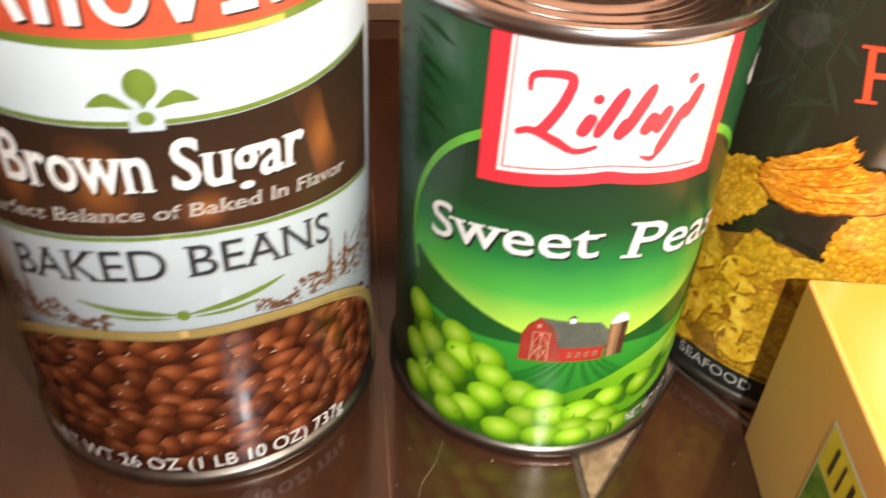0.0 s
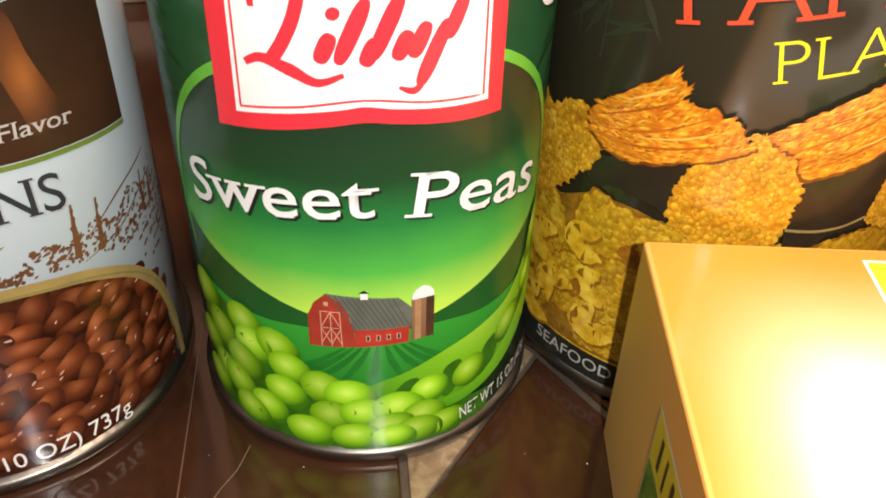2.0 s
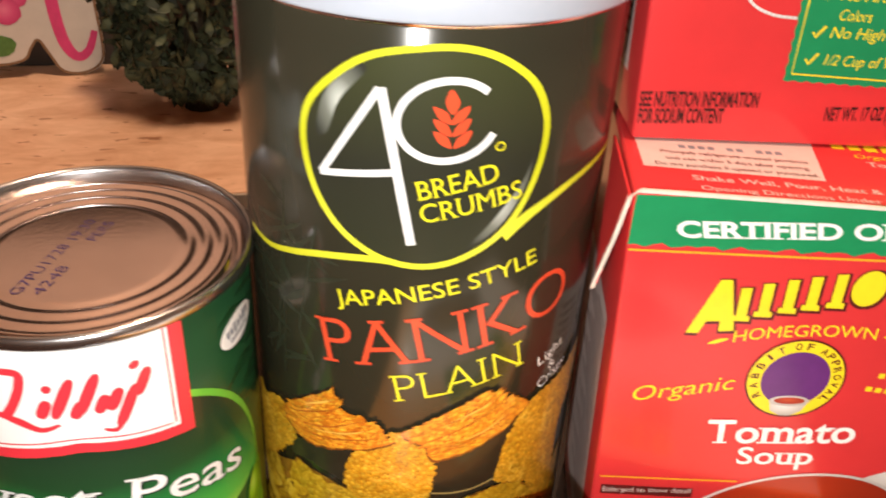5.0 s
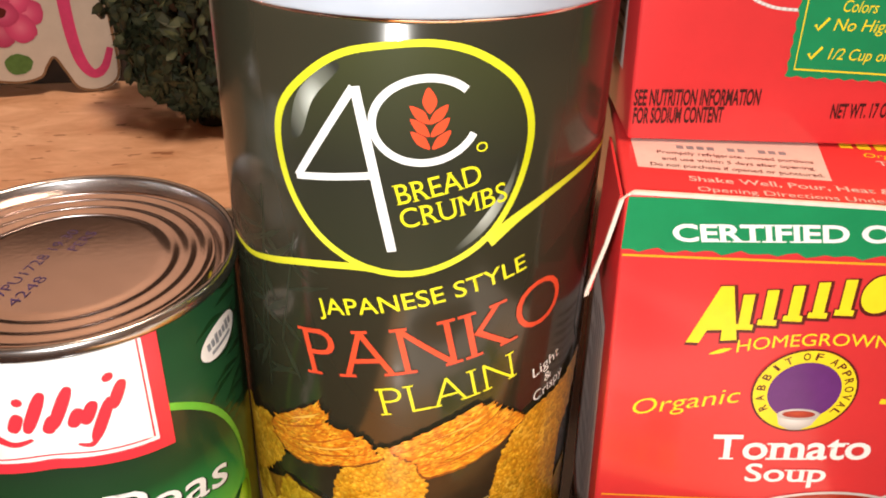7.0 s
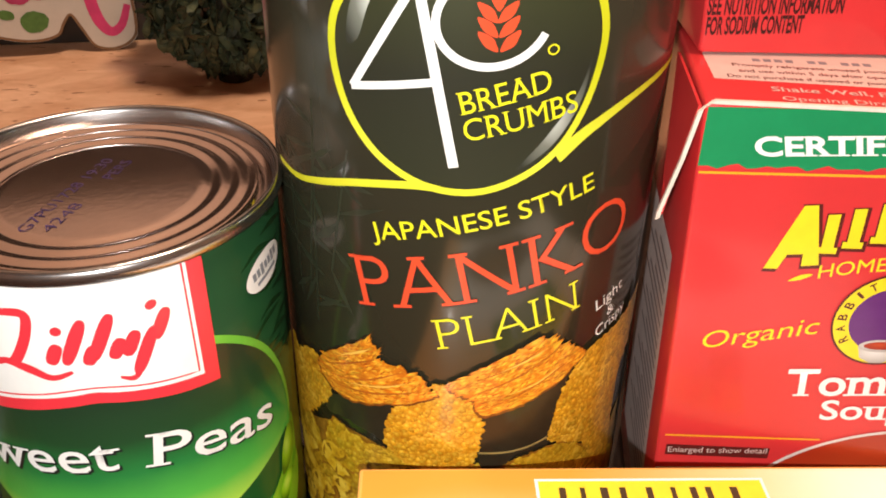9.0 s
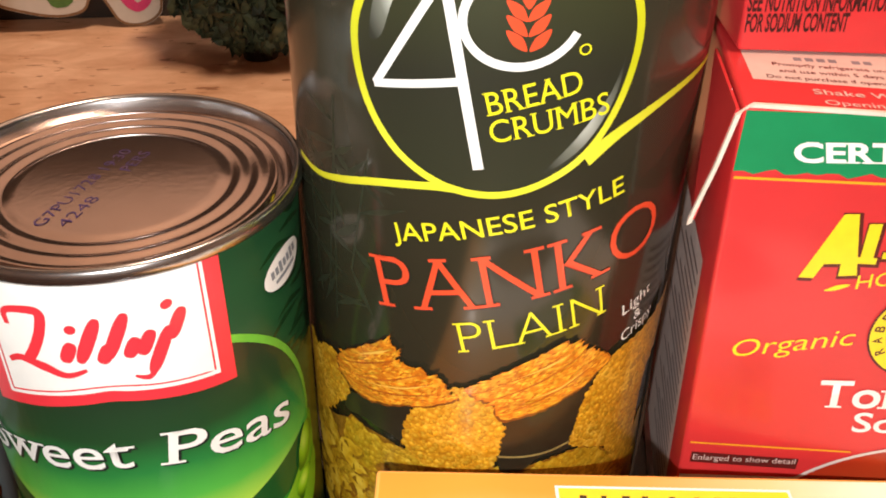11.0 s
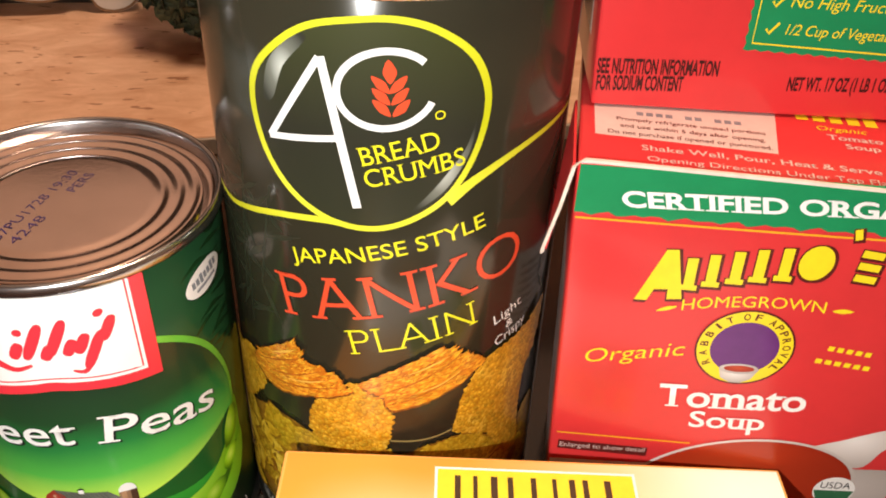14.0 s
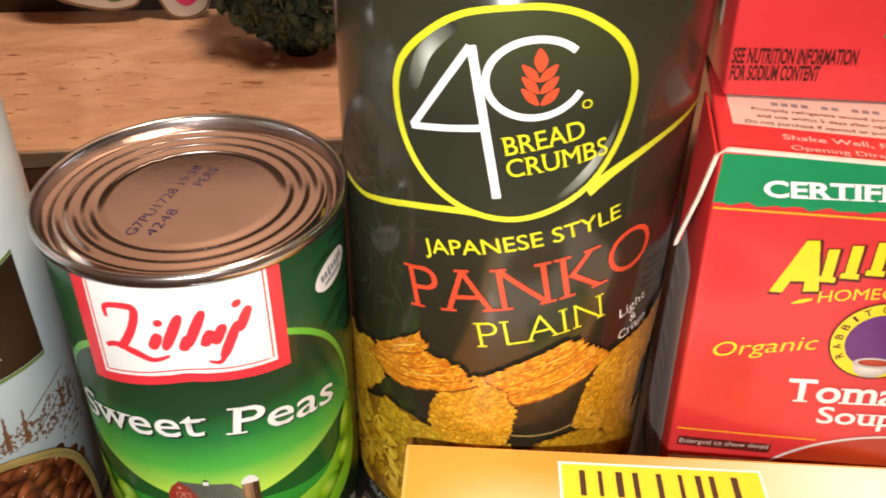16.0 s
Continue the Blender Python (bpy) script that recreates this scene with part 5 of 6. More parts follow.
def carton(name, at, turn, label):
    ob = thing(name, at, turn, label, "carton", "soup cartons")
    bm = bmesh.new()
    n, m = 10, 14
    taper = lambda v: 5.2 * (1 - v / HIGH)
    grid = [[bm.verts.new(front_face(taper(HIGH * j / m) + (WIDE - taper(HIGH * j / m)) * i / n, HIGH * j / m, 0)) for i in range(n + 1)] for j in range(m + 1)]
    rear = [[bm.verts.new(((taper(HIGH * j / m) if i == 0 else WIDE) / 1000, DEEP / 1000, HIGH * j / m / 1000)) for i in (0, 1)] for j in range(m + 1)]
    for j in range(m):
        for i in range(n):
            bm.faces.new((grid[j][i], grid[j][i + 1], grid[j + 1][i + 1], grid[j + 1][i]))
        bm.faces.new((rear[j][0], grid[j][0], grid[j + 1][0], rear[j + 1][0]))
        bm.faces.new((grid[j][n], rear[j][1], rear[j + 1][1], grid[j + 1][n]))
        bm.faces.new((rear[j][1], rear[j][0], rear[j + 1][0], rear[j + 1][1]))
    bm.faces.new(grid[m] + [rear[m][1], rear[m][0]])
    bm.faces.new(grid[0][::-1] + [rear[0][0], rear[0][1]])
    bmesh.ops.recalc_face_normals(bm, faces=bm.faces[:])
    sharp = [e for e in bm.edges if e.is_manifold and e.calc_face_angle() > 0.9]
    bmesh.ops.bevel(bm, geom=sharp, offset=0.0009, segments=3, affect="EDGES", profile=0.5)
    body = auto_smooth(part("body", bm, CARTON_RED, ob, "glossy red carton"), 50)
    # folded ear on the side, with a raw paper edge
    ear = bmesh.new()
    pts = [(-0.0004, 0.0006, 0.1360), (-0.0042, 0.0010, 0.1125), (-0.0030, 0.0110, 0.1115), (-0.0006, 0.0300, 0.1360)]
    a = [ear.verts.new(p) for p in pts]
    b = [ear.verts.new((p[0] - 0.0006, p[1], p[2])) for p in pts]
    ear.faces.new(a), ear.faces.new(b[::-1])
    for i in range(4):
        ear.faces.new((a[i], b[i], b[(i + 1) % 4], a[(i + 1) % 4]))
    bmesh.ops.recalc_face_normals(ear, faces=ear.faces[:])
    part("ear_flap", ear, CARTON_RED, ob, "folded side flap", False)
    bm = bmesh.new()
    rim = [(0.0915, -0.0003, 0.1373), (0.0470, -0.0004, 0.1374), (0.0012, -0.0004, 0.1373), (-0.0006, -0.0002, 0.1355), (-0.0024, 0.0, 0.1250), (-0.0050, 0.0006, 0.1130), (-0.0050, 0.0010, 0.1115)]
    ring = [[bm.verts.new(Vector(p) + Vector((dx, dy, dz))) for dx, dy, dz in ((-0.0005, -0.0004, -0.0003), (0.0004, -0.0004, 0.0004), (0.0004, 0.0005, 0.0004), (-0.0005, 0.0005, -0.0003))] for p in rim]
    for p, q in zip(ring, ring[1:]):
        for i in range(4):
            bm.faces.new((p[i], p[(i + 1) % 4], q[(i + 1) % 4], q[i]))
    bm.faces.new(ring[0]), bm.faces.new(ring[-1][::-1])
    bmesh.ops.recalc_face_normals(bm, faces=bm.faces[:])
    part("paper_edge", bm, CORE, ob, "raw pale paper edge", False)

    def side_face(u, v, l):
        return ((taper(v) - l) / 1000, u / 1000, v / 1000)
    decal("side_panel", [rect(12, 12, 56, 96)], plain("side_panel_print", (0.68, 0.56, 0.53), 0.35, 0, 0.1, coat=0.2), body, side_face, 0.08, "pale side panel", 0, 8)
    decal("side_text", [rect(15, 90 - 3.2 * k, 30 + 22 * ((k * 37 % 11) / 11), 91.1 - 3.2 * k) for k in range(23)], plain("faded_text_ink", (0.20, 0.13, 0.12), 0.4), body, side_face, 0.14, "", 0, 8)
    return body


lower = carton("soup_carton", (0.1165, -0.0341, 0), -15, "red tomato soup carton with a green top band")


def fill(name, polys, material, layer, label="", rise=0.0, each=False):
    return decal(name, polys, material, lower, front_print, layer, label, 5.0, 6.0, rise, False, each)


wave = [(0.6 + 2.0 * k, 120.7 + 0.45 * math.sin(k * 2.1) + 0.3 * math.sin(k * 5.0)) for k in range(50)]
fill("top_band", [[a, b, (b[0], 133.2), (a[0], 133.2)] for a, b in zip(wave, wave[1:])], CARTON_GREEN, 0.10, "green top band")
fill("gold_line", stroke([(1.0 + 4 * k, 119.3) for k in range(25)], 0.55), ORANGE, 0.14)
fill("gold_line", stroke([(5.0, 48.6), (20, 48.8), (42, 49.0)], 0.5), ORANGE, 0.14)
fill("lettering", words("CERTIFIED ORGANIC", (11.7, 123.2), (88.0, 125.6), 3.9, -0.24, 0.03, 0.11), WHITE, 0.22, "white lettering CERTIFIED ORGANIC")
# plain yellow blocks on an arc for the name
name_blocks = []
arc_at = lambda x: 96.6 + 0.18 * (x - 17) + 3.4 * (1 - ((x - 46) / 30) ** 2)
y = arc_at(18)
name_blocks += [[(18.6, y), (21.6, y), (25.6, y + 11.0), (24.0, y + 15.2)], [(26.4, y + 0.8), (30.0, y + 1.2), (26.8, y + 15.4), (24.0, y + 15.2), (25.6, y + 11.0)], [(21.4, y + 3.4), (27.6, y + 3.9), (25.8, y + 11.4), (25.2, y + 11.4)]]
for x in (29.6, 34.6, 40.0, 45.2, 50.8):
    y = arc_at(x)
    name_blocks += [[(x, y), (x + 2.5, y + 0.1), (x + 2.2, y + 9.4), (x - 0.3, y + 9.2)], rect(x - 0.9, y, x + 3.3, y + 1.5)]
y = arc_at(51)
name_blocks += [oval(58.6, arc_at(58) + 4.9, 3.9, 4.9, -6, 24), bar(66.0, arc_at(66) + 11.6, 65.2, arc_at(66) + 14.4, 1.6)]
name_blocks += [bar(68.0, arc_at(68) + h, 73.0, arc_at(68) + h - 0.6, 2.0) for h in (1.2, 4.6, 8.0)]
back = []
for p in name_blocks:
    c = (sum(q[0] for q in p) / len(p), sum(q[1] for q in p) / len(p))
    back.append([(q[0] + 0.25 + 0.55 * (1 if q[0] > c[0] else -1), q[1] - 0.3 + 0.55 * (1 if q[1] > c[1] else -1)) for q in p])
fill("name_shadow", back, MAROON, 0.16)
fill("name_shape", name_blocks, CANARY, 0.24, "plain yellow block shapes", each=True)
fill("lettering", words("HOMEGROWN", (30.6, 95.0), (64.4, 97.4), 3.3, 0, 0.0, 0, 1.4), CANARY, 0.2, "yellow lettering HOMEGROWN")
fill("sprig", [curve([(24.5, 94.2), (27.0, 95.8), (29.4, 96.0), (27.2, 94.6)], 4, True), curve([(66.0, 98.2), (68.4, 99.0), (71.0, 98.4), (68.4, 97.6)], 4, True)], CANARY, 0.2, each=True)
fill("badge", [oval(48.4, 84.6, 12.0, 12.0, 0, 44)], CANARY, 0.2, "round yellow badge")
fill("badge_edge", loop(oval(48.4, 84.6, 12.2, 12.2, 0, 44), oval(48.4, 84.6, 11.7, 11.7, 0, 44)), MAROON, 0.26)
fill("badge_centre", [oval(48.4, 84.6, 8.4, 8.4, 0, 40)], PURPLE, 0.28, "purple badge centre")
for body, first, last in (("RABBIT", 212, 122), ("OF", 99, 83), ("APPROVAL", 60, -34)):
    letters = []
    for k, ch in enumerate(body):
        a = radians(first + (last - first) * k / (len(body) - 1))
        w = 0.35 if ch == "I" else 0.8
        x, y = 48.4 + 9.15 * math.cos(a), 84.6 + 9.15 * math.sin(a)
        letters += words(ch, (x - w * math.sin(a), y + w * math.cos(a)), (x + w * math.sin(a), y - w * math.cos(a)), 1.9, 0, 0.02)
    fill("lettering", letters, MAROON, 0.3, "dark lettering round the badge")
fill("bowl_print", [[(43.6, 77.6), (53.6, 77.9), (52.2, 74.6), (49.8, 73.0), (47.2, 73.0), (44.6, 74.4)], oval(48.6, 77.8, 5.0, 1.7, 1, 24)], STONE, 0.34, "pale bowl on the badge", 0.04)
fill("bowl_soup", [oval(48.6, 77.9, 3.9, 1.1, 1, 22)], SOUP, 0.44)
fill("lettering", words("Organic", (9.0, 75.2), (33.8, 80.6), 4.5, 0.28, -0.004), CANARY, 0.2, "yellow slanted lettering Organic")
fill("lettering", words("Tomato", (30.8, 62.6), (68.6, 64.4), 7.6, -0.05, 0.018, 0.085) + words("Soup", (40.2, 55.6), (59.9, 56.4), 5.8, -0.05, 0.014, 0.08), WHITE, 0.24, "white lettering Tomato Soup")
fill("small_caption", [rect(5.8, 42.2, 31.0, 45.6)], MAROON, 0.16, "dark caption strip")
fill("caption_text", words("Enlarged to show detail", (6.4, 43.1), (30.4, 43.9), 1.7), CARTON_PALE, 0.22)
fill("side_slogan", [bar(68.4 + 2.3 * k, 86.6 - 0.3 * k, 69.9 + 2.3 * k, 86.4 - 0.3 * k, 1.5) for k in range(5)] + [bar(66.4 + 2.4 * k, 82.4 - 0.3 * k, 68.0 + 2.4 * k, 82.2 - 0.3 * k, 1.5) for k in range(6)], CANARY, 0.2)
fill("table_print", [[(4.2, 37.8), (28.0, 39.2), (60.0, 42.0), (99.2, 44.0), (99.2, 22.0), (4.8, 22.0)]], STONE, 0.12, "pale printed tabletop")
fill("cloth_print", [[(4.6, 30.2), (27.0, 31.6), (40.0, 30.0), (99.2, 24.0), (99.2, 8.0), (5.2, 8.0)]], plain("orange_cloth_print", (0.62, 0.20, 0.05), 0.3, 0, 0.15, coat=0.3), 0.16, "orange printed cloth")
fill("bowl_handle", [curve([(74.0, 50.0), (82.0, 55.0), (91.0, 59.4), (98.6, 61.6), (98.6, 53.0), (93.0, 52.0), (88.0, 44.0)], 5, True)], STONE, 0.2, "printed bowl handle")
fill("bowl_rim", [oval(57.6, 31.6, 32.4, 20.6, 14, 60)], STONE, 0.24, "printed bowl rim")
fill("soup_print", [oval(57.6, 31.8, 31.2, 19.6, 14, 60)], SOUP, 0.3, "printed bowl of tomato soup")
fill("seal", [oval(84.6, 34.4, 5.6, 5.6, 0, 26)], WHITE, 0.36, "small white seal")
fill("seal_text", words("USDA", (80.6, 35.2), (88.6, 35.5), 2.6), SHADE, 0.44)
fill("seal_half", [[(79.2, 34.2), (90.1, 34.6), (89.0, 31.0), (84.6, 28.9), (80.6, 30.6)]], plain("seal_green_ink", (0.03, 0.13, 0.06), 0.3), 0.4)
fill("green_tab", [[(43.4, 32.6), (72.0, 30.8), (72.0, 24.0), (43.0, 25.0)]], CARTON_GREEN, 0.38, "small green tab")
fill("tab_mark", [rect(45.5 + 2.6 * k, 28.6 - 0.12 * k, 47.4 + 2.6 * k, 31.0 - 0.12 * k) for k in range(5)], CANARY, 0.42, each=True)


def top_face(u, v, l):
    return (0.918 * u / 1000, 0.97 * v / 1000, HIGH / 1000 + l / 1000)


decal("top_panel", [[(3.8, 12.8), (46.6, 11.6), (49.4, 35.0), (3.4, 35.0)]], CARTON_PALE, lower, top_face, 0.06, "pale notice panel", 0)
decal("top_text", words("Promptly refrigerate unused portions", (9.0, 20.6), (45.0, 20.0), 1.7, 0, 0.01) + words("and use within 5 days after opening.", (9.8, 17.2), (44.6, 16.6), 1.7, 0, 0.01)
      + words("Do not purchase if opened or punctured.", (6.8, 13.9), (45.6, 13.2), 1.7, 0, 0.01), MAROON, lower, top_face, 0.1, "small dark notice text", 0)
decal("date_code", [rect(14 + 2.4 * k, 23.8, 15.7 + 2.4 * k, 25.6) for k in range(11) if k not in (4, 7)], GREY, lower, top_face, 0.1, "faded date code", 0)
decal("top_lettering", words("Shake Well, Pour, Heat & Serve", (14.6, 7.3), (69.0, 6.6), 2.3, 0, 0.008, 0.05) + words("Opening Directions Under Top Flap", (15.8, 2.7), (71.0, 2.1), 2.1), CARTON_PALE, lower, top_face, 0.1, "pale pink lettering", 0)
decal("top_name", [rect(54 + 4.2 * k, 30.0 - 0.2 * k, 57 + 4.2 * k, 33.2) for k in range(5)], CANARY, lower, top_face, 0.1, "", 0)
decal("top_small_text", words("Organic", (58, 25.4), (70, 25.2), 2.2, 0.2), CANARY, lower, top_face, 0.1, "", 0)
decal("top_small_text", words("Tomato", (60, 21.2), (73, 21.0), 2.3, 0, 0.01, 0.05) + words("Soup", (63.5, 17.4), (71.5, 17.2), 2.2, 0, 0.01, 0.05), CARTON_PALE, lower, top_face, 0.1, "", 0)

upper = carton("soup_carton", (0.1202, -0.0090, 0.1374), -10, "red soup carton stacked on top of another carton")


def fill(name, polys, material, layer, label="", rise=0.0, each=False):
    return decal(name, polys, material, upper, foot_print, layer, label, 5.0, 6.0, rise, False, each)


fill("lettering", words("SEE NUTRITION INFORMATION", (5.8, 8.0), (35.2, 8.2), 3.6, -0.02, 0.03) + words("FOR SODIUM CONTENT", (6.2, 3.7), (27.4, 4.0), 3.6, -0.02, 0.03) + words("NET WT. 17 OZ (1 LB 1 OZ)", (52.6, 5.0), (78.0, 5.4), 3.3, -0.02, 0.03), plain("dark_maroon_ink", (0.050, 0.011, 0.010), 0.35), 0.2, "black small capitals")
jag = [(39.6 + 0.5 * (k % 2) - 0.05 * k, 15.0 + 1.5 * k) for k in range(18)]
foot = [(98.5 - 1.6 * k, 11.4 + 0.5 * (k % 2) + 0.09 * k) for k in range(37)]
fill("claims_panel", [foot + jag + [(98.5, 42.0)]], CARTON_GREEN, 0.14, "green claims panel with a ragged edge")
fill("claims_line", stroke([(40.6, 42.0), (41.4, 16.6), (98.4, 13.2)], 0.4), CANARY, 0.2)
ticks = []
for y in (19.0, 25.4, 34.0):
    ticks += stroke([(43.8, y + 1.2), (44.6, y), (46.6, y + 2.6)], 0.6)
fill("tick", ticks, CANARY, 0.2)
fill("claims_text", words("1/2 Cup of Vegetables", (48.4, 18.9), (76.5, 17.6), 2.5, 0.15) + words("No High Fructose", (48.0, 25.3), (76.0, 24.2), 2.6, 0.15) + words("Colors", (48.8, 29.4), (56.6, 29.0), 2.5, 0.15) + words("No Artificial", (48.0, 33.8), (66.0, 33.2), 2.6, 0.15), CANARY, 0.2, "yellow handwritten-style claims")
fill("plate_edge", stroke(curve([(22.0, 42.0), (27.0, 33.6), (33.0, 30.4), (40.0, 29.6)], 6), 0.7), STONE, 0.12)

# ---------------------------------------------------------------- cream box in front
BOX_SIDE = upright_ramp("orange_box_print", [(0, (0.80, 0.48, 0.21)), (0.6, (0.85, 0.47, 0.16)), (1, (0.86, 0.42, 0.11))], 0.0, 0.054, 0.38, 0.2)
# Orange card; the pale middle is the phone lamp's glare put into colour.
BOX_TOP = faded("box_glare_print", (0.80, 0.31, 0.050), (0.87, 0.57, 0.30), (0.90, 0.86, 0.82))
PANEL_Y = plain("yellow_panel_ink", (0.82, 0.62, 0.04), 0.35, 0, 0.05, coat=0.2)
PANEL_G = streaky("green_meadow_print", (0.06, 0.15, 0.015), (0.13, 0.26, 0.03), (0.30, 0.40, 0.06), 120, (1, 1, 1), 0.35, 0.2, 0.0)
UMBER = plain("umber_ink", (0.060, 0.035, 0.020), 0.4)
BW, BD, BH = 0.1270, 0.0920, 0.0535
box = thing("cream_box", (0.0501, -0.0343, 0), -8, "orange cream cardboard box, glare painted on top, yellow and green panel", "box")
bm = block(0, BW, -BD, 0, 0, BH, 0.0007, 2)
box_card = part("carton", bm, BOX_SIDE, box, "orange cardboard", False)


def box_top(u, v, l):
    return (u / 1000, v / 1000, BH + l / 1000)


def box_side(u, v, l):
    return (-l / 1000, -u / 1000, v / 1000)


decal("top_glare", [rect(0.9, -91.1, 126.1, -0.9)], BOX_TOP, box_card, box_top, 0.05, "orange top with lamp glare painted pale", 0)


def logo(f, u0, v0, k, layer=0.1):
    """A yellow and green panel with plain bars in place of the name."""
    q = lambda polys: [[(u0 + k * u, v0 + k * v) for u, v in p] for p in polys]
    decal("panel_edge", q([rect(0, -28.4, 50.5, 0)]), WHITE, box_card, f, layer, "", 0)
    decal("yellow_panel", q([rect(0.7, -12.4, 49.8, -0.7)]), PANEL_Y, box_card, f, layer + 0.05, "yellow name panel", 0)
    decal("green_panel", q([rect(0.7, -27.7, 49.8, -12.9)]), PANEL_G, box_card, f, layer + 0.05, "green meadow panel", 0)
    slim = [rect(u, -10.4, u + w, -2.6) for u, w in ((5.0, 1.5), (9.6, 1.1), (14.0, 1.7), (18.2, 1.4), (24.0, 1.4), (29.4, 1.1), (33.6, 1.5), (37.0, 1.4), (42.4, 1.7))]
    decal("name_bar", q(slim), UMBER, box_card, f, layer + 0.1, "dark plain bar", 0, each=True)
    decal("name_bar", q([*[rect(12.0 + 4.4 * n, -25.6, 14.0 + 4.4 * n, -15.6) for n in range(7)]]), WHITE, box_card, f, layer + 0.1, "white plain bar", 0, each=True)


logo(box_top, 38.6, -3.6, 1.0)
logo(box_side, 31.0, 43.6, 0.95)
decal("plate_print", [oval(56.0, -70.0, 36.0, 17.0, 0, 40)], printed("dark_dish_print", (0.05, 0.02, 0.03), (0.12, 0.05, 0.03), (0.3, 0.14, 0.05)), box_card, box_top, 0.12, "printed dark dish", 0)

# ---------------------------------------------------------------- behind: painted sign and green foliage
SIGN_WHITE = plain("white_sign_paint", (0.54, 0.49, 0.43), 0.5, 0, 0.06, 80, 0.1)
PINK = plain("pink_paint", (0.60, 0.05, 0.17), 0.45, 0, 0.2, 60)
LEAF_GREEN = plain("green_paint", (0.08, 0.17, 0.04), 0.45, 0, 0.2)
sign = thing("painted_sign", (-0.085, 0.3790, 0.0099), 7, "white cut-out sign with pink loops and a pink flower", "sign")


def plate(outline, depth):
    bm = bmesh.new()
    f = bm.faces.new([bm.verts.new((u / 1000, 0, v / 1000)) for u, v in outline])
    g = bmesh.ops.extrude_face_region(bm, geom=[f])
    bmesh.ops.translate(bm, vec=(0, depth, 0), verts=[v for v in g["geom"] if isinstance(v, bmesh.types.BMVert)])
    bmesh.ops.recalc_face_normals(bm, faces=bm.faces[:])
    return bm


def sign_face(u, v, l):
    return (u / 1000, -l / 1000, v / 1000)


RIM = curve([(-75, 92), (-78, 40), (-66, 20), (-48, 12), (-30, 8.5), (-16, 11), (-11, 18), (-6, 23), (-1, 14), (5, 3.0), (16, 0.4), (27, 5), (31, 16), (30, 50), (32, 92)], 6)
part("cut_out", plate(RIM, 0.008), SIGN_WHITE, sign, "white wooden cut-out", False)
decal("rim_paint", stroke([(u * 0.985 - 0.3, v + 0.9) for u, v in RIM], 1.6), plain("brown_rim_paint", (0.20, 0.11, 0.055), 0.5, 0, 0.2), sign, sign_face, 0.15, "brown painted rim", 0)
decal("loop_paint", stroke(curve([(6, 90), (5, 60), (6, 36), (9, 20), (15, 12), (22, 16), (27, 28)], 8), 7.6, (1.0, 0.9, 0.5)), PINK, sign, sign_face, 0.2, "pink painted loop", 0)
rnd = random.Random(3)
petals = [oval(-30 + 13 * math.cos(a), 52 + 11 * math.sin(a), 10, 8.5, math.degrees(a), 24, 0.03, k) for k, a in enumerate([i * 6.283 / 7 for i in range(7)])] + [oval(-30, 52, 9, 8, 0, 24, 0.03, 9)]
decal("flower_paint", petals, printed("pink_flower_paint", (0.42, 0.03, 0.11), (0.60, 0.07, 0.19), (0.70, 0.16, 0.28), rough=0.5, coat=0, vary=0.25, spot=(0.5, 0.5)), sign, sign_face, 0.2, "pink painted flower", 0, 0, 0.02)
decal("flower_heart", [oval(-31, 53, 3.6, 3.0, 0, 18, 0.1, 2)], MAROON, sign, sign_face, 0.5, "", 0)
decal("leaf_paint", [oval(-27, 21, 8.0, 6.5, 10, 24, 0.03, 4), oval(-42, 26, 5.0, 3.0, -10, 20, 0.03, 5)], LEAF_GREEN, sign, sign_face, 0.3, "green painted leaves", 0)

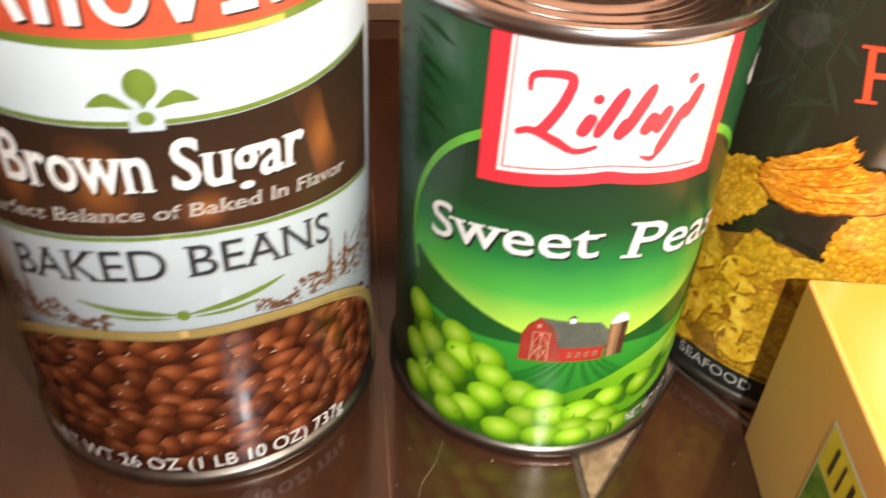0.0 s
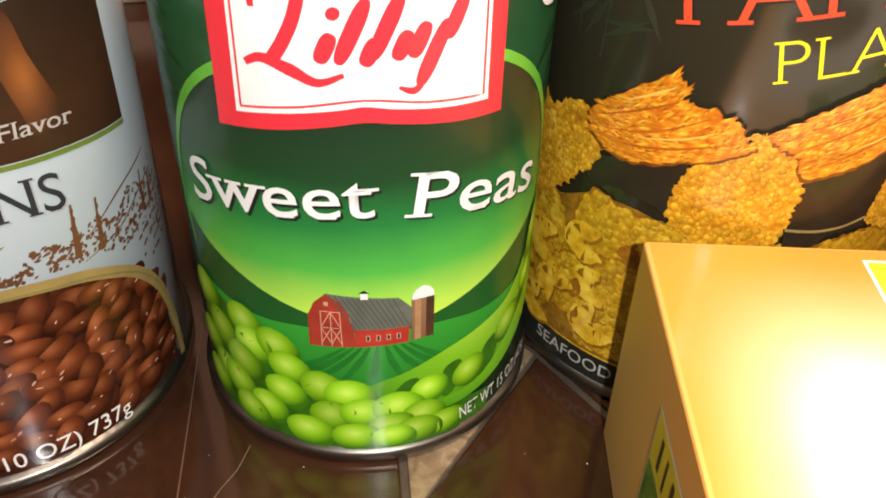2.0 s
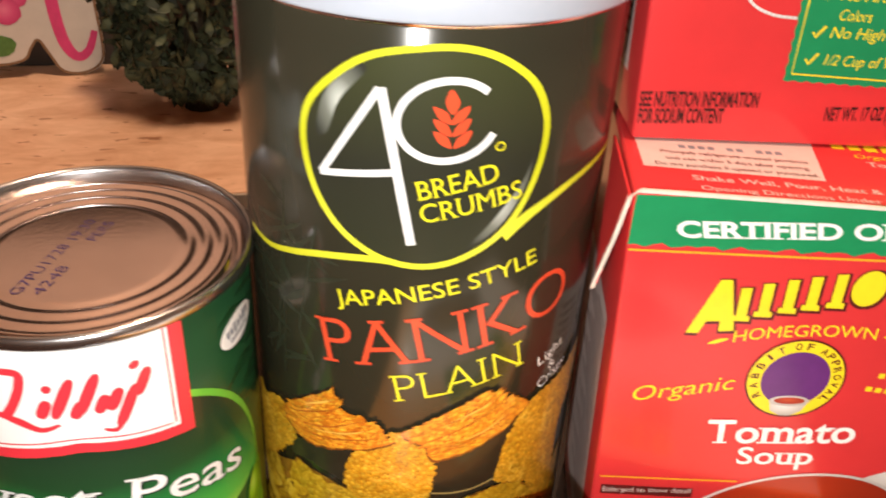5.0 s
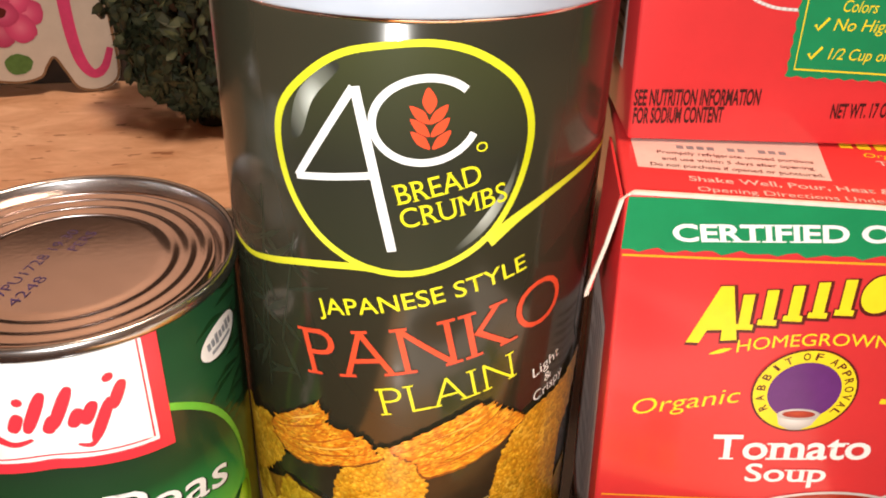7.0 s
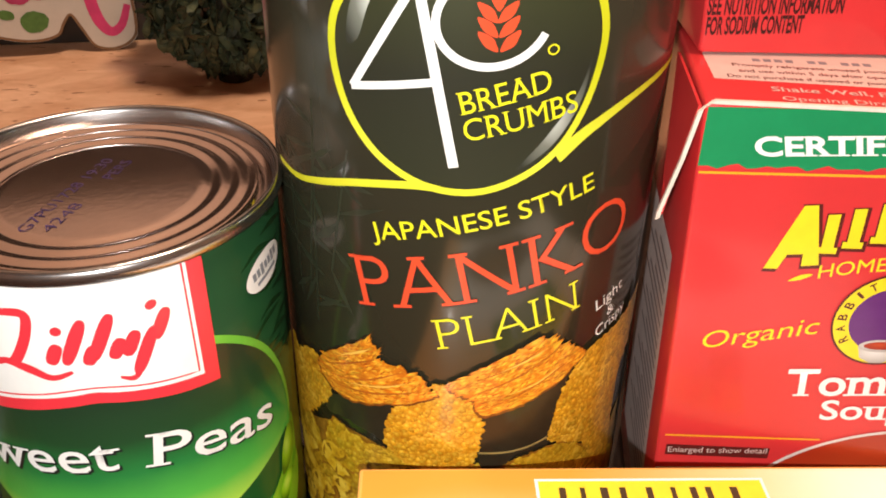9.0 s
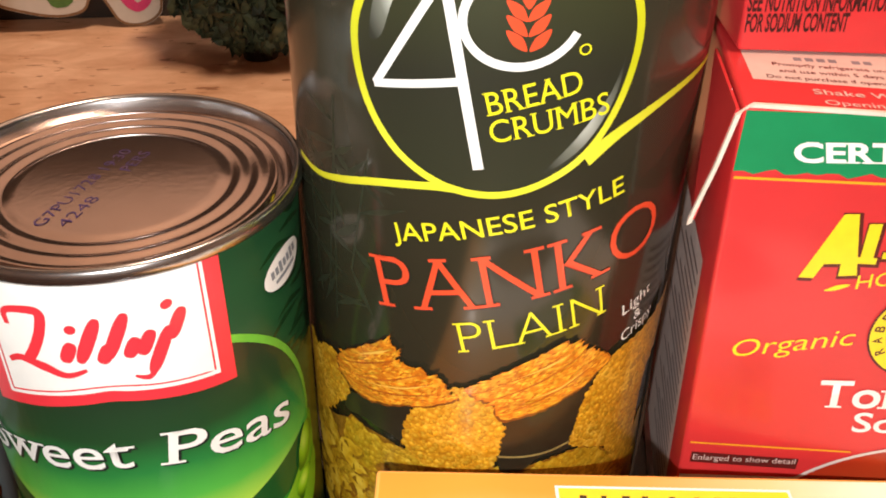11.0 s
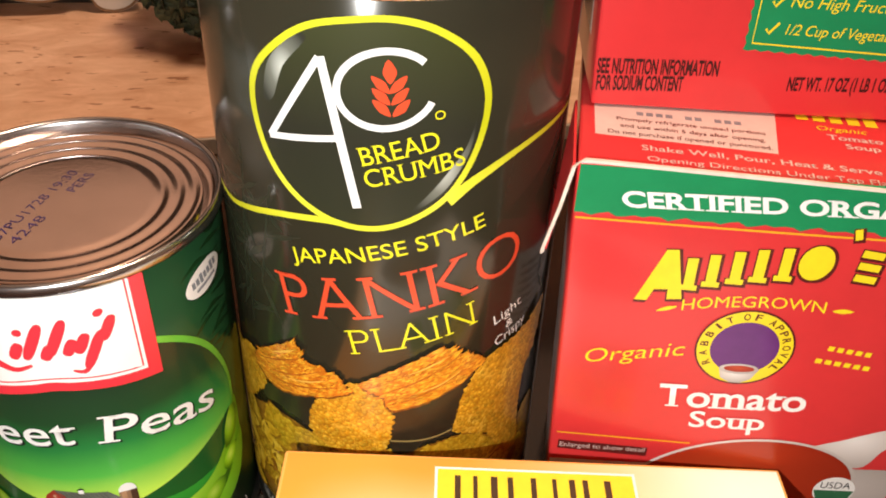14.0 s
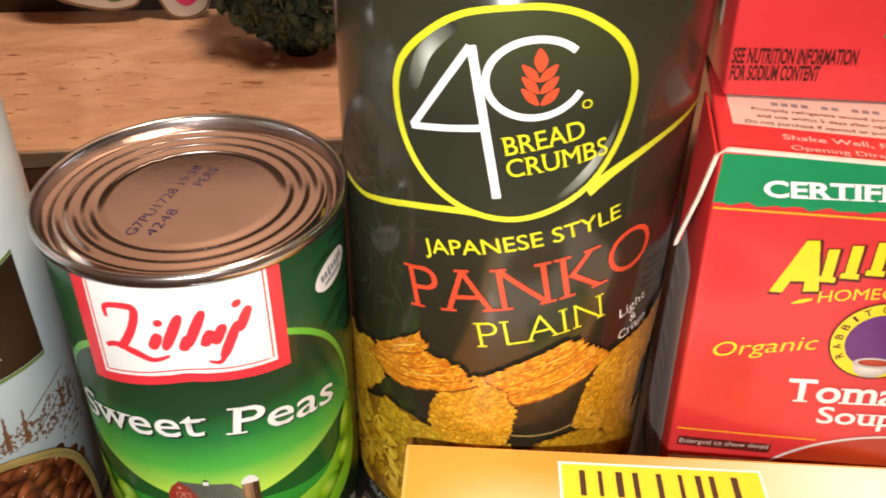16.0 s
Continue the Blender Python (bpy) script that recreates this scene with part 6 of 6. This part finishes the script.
foliage_mat = printed("dark_leaf", (0.026, 0.030, 0.014), (0.044, 0.052, 0.024), (0.085, 0.095, 0.045), rough=0.6, coat=0.0, vary=0.6, spot=(0.5, 0.5))
plant = thing("leafy_plant", (0.006, 0.325, 0.0099), 0, "dark green artificial leafy plant on the pine board", "plant")
rnd = random.Random(17)
bm = bmesh.new()
uv = bm.loops.layers.uv.new("UVMap")
for k in range(2600):
    a, b = rnd.uniform(0, 6.283), rnd.uniform(-1, 1)
    lump = 1 + 0.13 * math.sin(3 * a + 2 * b) + 0.10 * math.sin(7 * a - 5 * b)
    r = rnd.uniform(0.72, 1.05) ** 0.6 * lump
    z = 0.070 + 0.068 * b * (r if b > 0 else 0.98)
    w = 0.050 * math.sqrt(max(1 - b * b, 0)) * r
    if z < 0.05:
        w *= 0.80 + 0.20 * max(z, 0) / 0.05
    p = Vector((w * math.cos(a), w * math.sin(a) * 0.8, max(z, 0.001)))
    n, t = rnd.uniform(0.0035, 0.0068), Euler((rnd.uniform(0, 6.3), rnd.uniform(0, 6.3), rnd.uniform(0, 6.3))).to_matrix()
    pts = [(-n, 0, 0), (-0.35 * n, -0.45 * n, 0.12 * n), (0.45 * n, -0.40 * n, 0.12 * n), (n, 0, -0.1 * n), (0.45 * n, 0.40 * n, 0.12 * n), (-0.35 * n, 0.45 * n, 0.12 * n)]
    f = bm.faces.new([bm.verts.new(p + t @ Vector(q)) for q in pts])
    for l, q in zip(f.loops, pts):
        l[uv].uv = (0.5 + q[0] / n / 2, 0.5 + q[1] / n / 2)
for v in bm.verts:
    v.co.z = max(v.co.z, 0.0003)
tagged(part("foliage", bm, foliage_mat, plant, "many small dark leaves", False), kind="stuff")
part("stem", lathe([(0.0, 0.0), (0.010, 0.0), (0.009, 0.01), (0.006, 0.05), (0.004, 0.11), (0, 0.12)], 16), plain("dark_stem", (0.03, 0.025, 0.015), 0.7), plant, "dark stem")

# ---------------------------------------------------------------- specks on the table
rnd = random.Random(8)
bm = bmesh.new()
for k in range(26):
    x, y = rnd.uniform(-0.06, 0.05), rnd.uniform(-0.11, -0.03)
    if math.hypot(x, y) < 0.040 or math.hypot(x + 0.0857, y - 0.0028) < 0.046:
        continue
    g = bmesh.ops.create_icosphere(bm, subdivisions=1, radius=rnd.uniform(0.00010, 0.00028))
    bmesh.ops.translate(bm, vec=(x, y, 0.0002), verts=g["verts"])
tagged(new("specks", mesh_of("specks", bm, CORE)), "tiny pale crumbs lying on the brown table", "crumbs", "", "stuff")
bm = bmesh.new()
line = curve([(-34.5, -52.0), (-33.0, -44.0), (-29.0, -37.5), (-26.5, -31.0)], 8)
for quad in stroke(line, 0.10):
    bm.faces.new([bm.verts.new((u / 1000, v / 1000, 0.00025)) for u, v in quad])
bmesh.ops.remove_doubles(bm, verts=bm.verts[:], dist=1e-6)
g = bmesh.ops.extrude_face_region(bm, geom=bm.faces[:])
bmesh.ops.translate(bm, vec=(0, 0, -0.00022), verts=[v for v in g["geom"] if isinstance(v, bmesh.types.BMVert)])
bmesh.ops.recalc_face_normals(bm, faces=bm.faces[:])
tagged(new("fibre", mesh_of("fibre", bm, plain("dull_fibre", (0.22, 0.15, 0.10), 0.7))), "thin pale curved fibre lying on the brown table", "fibre")
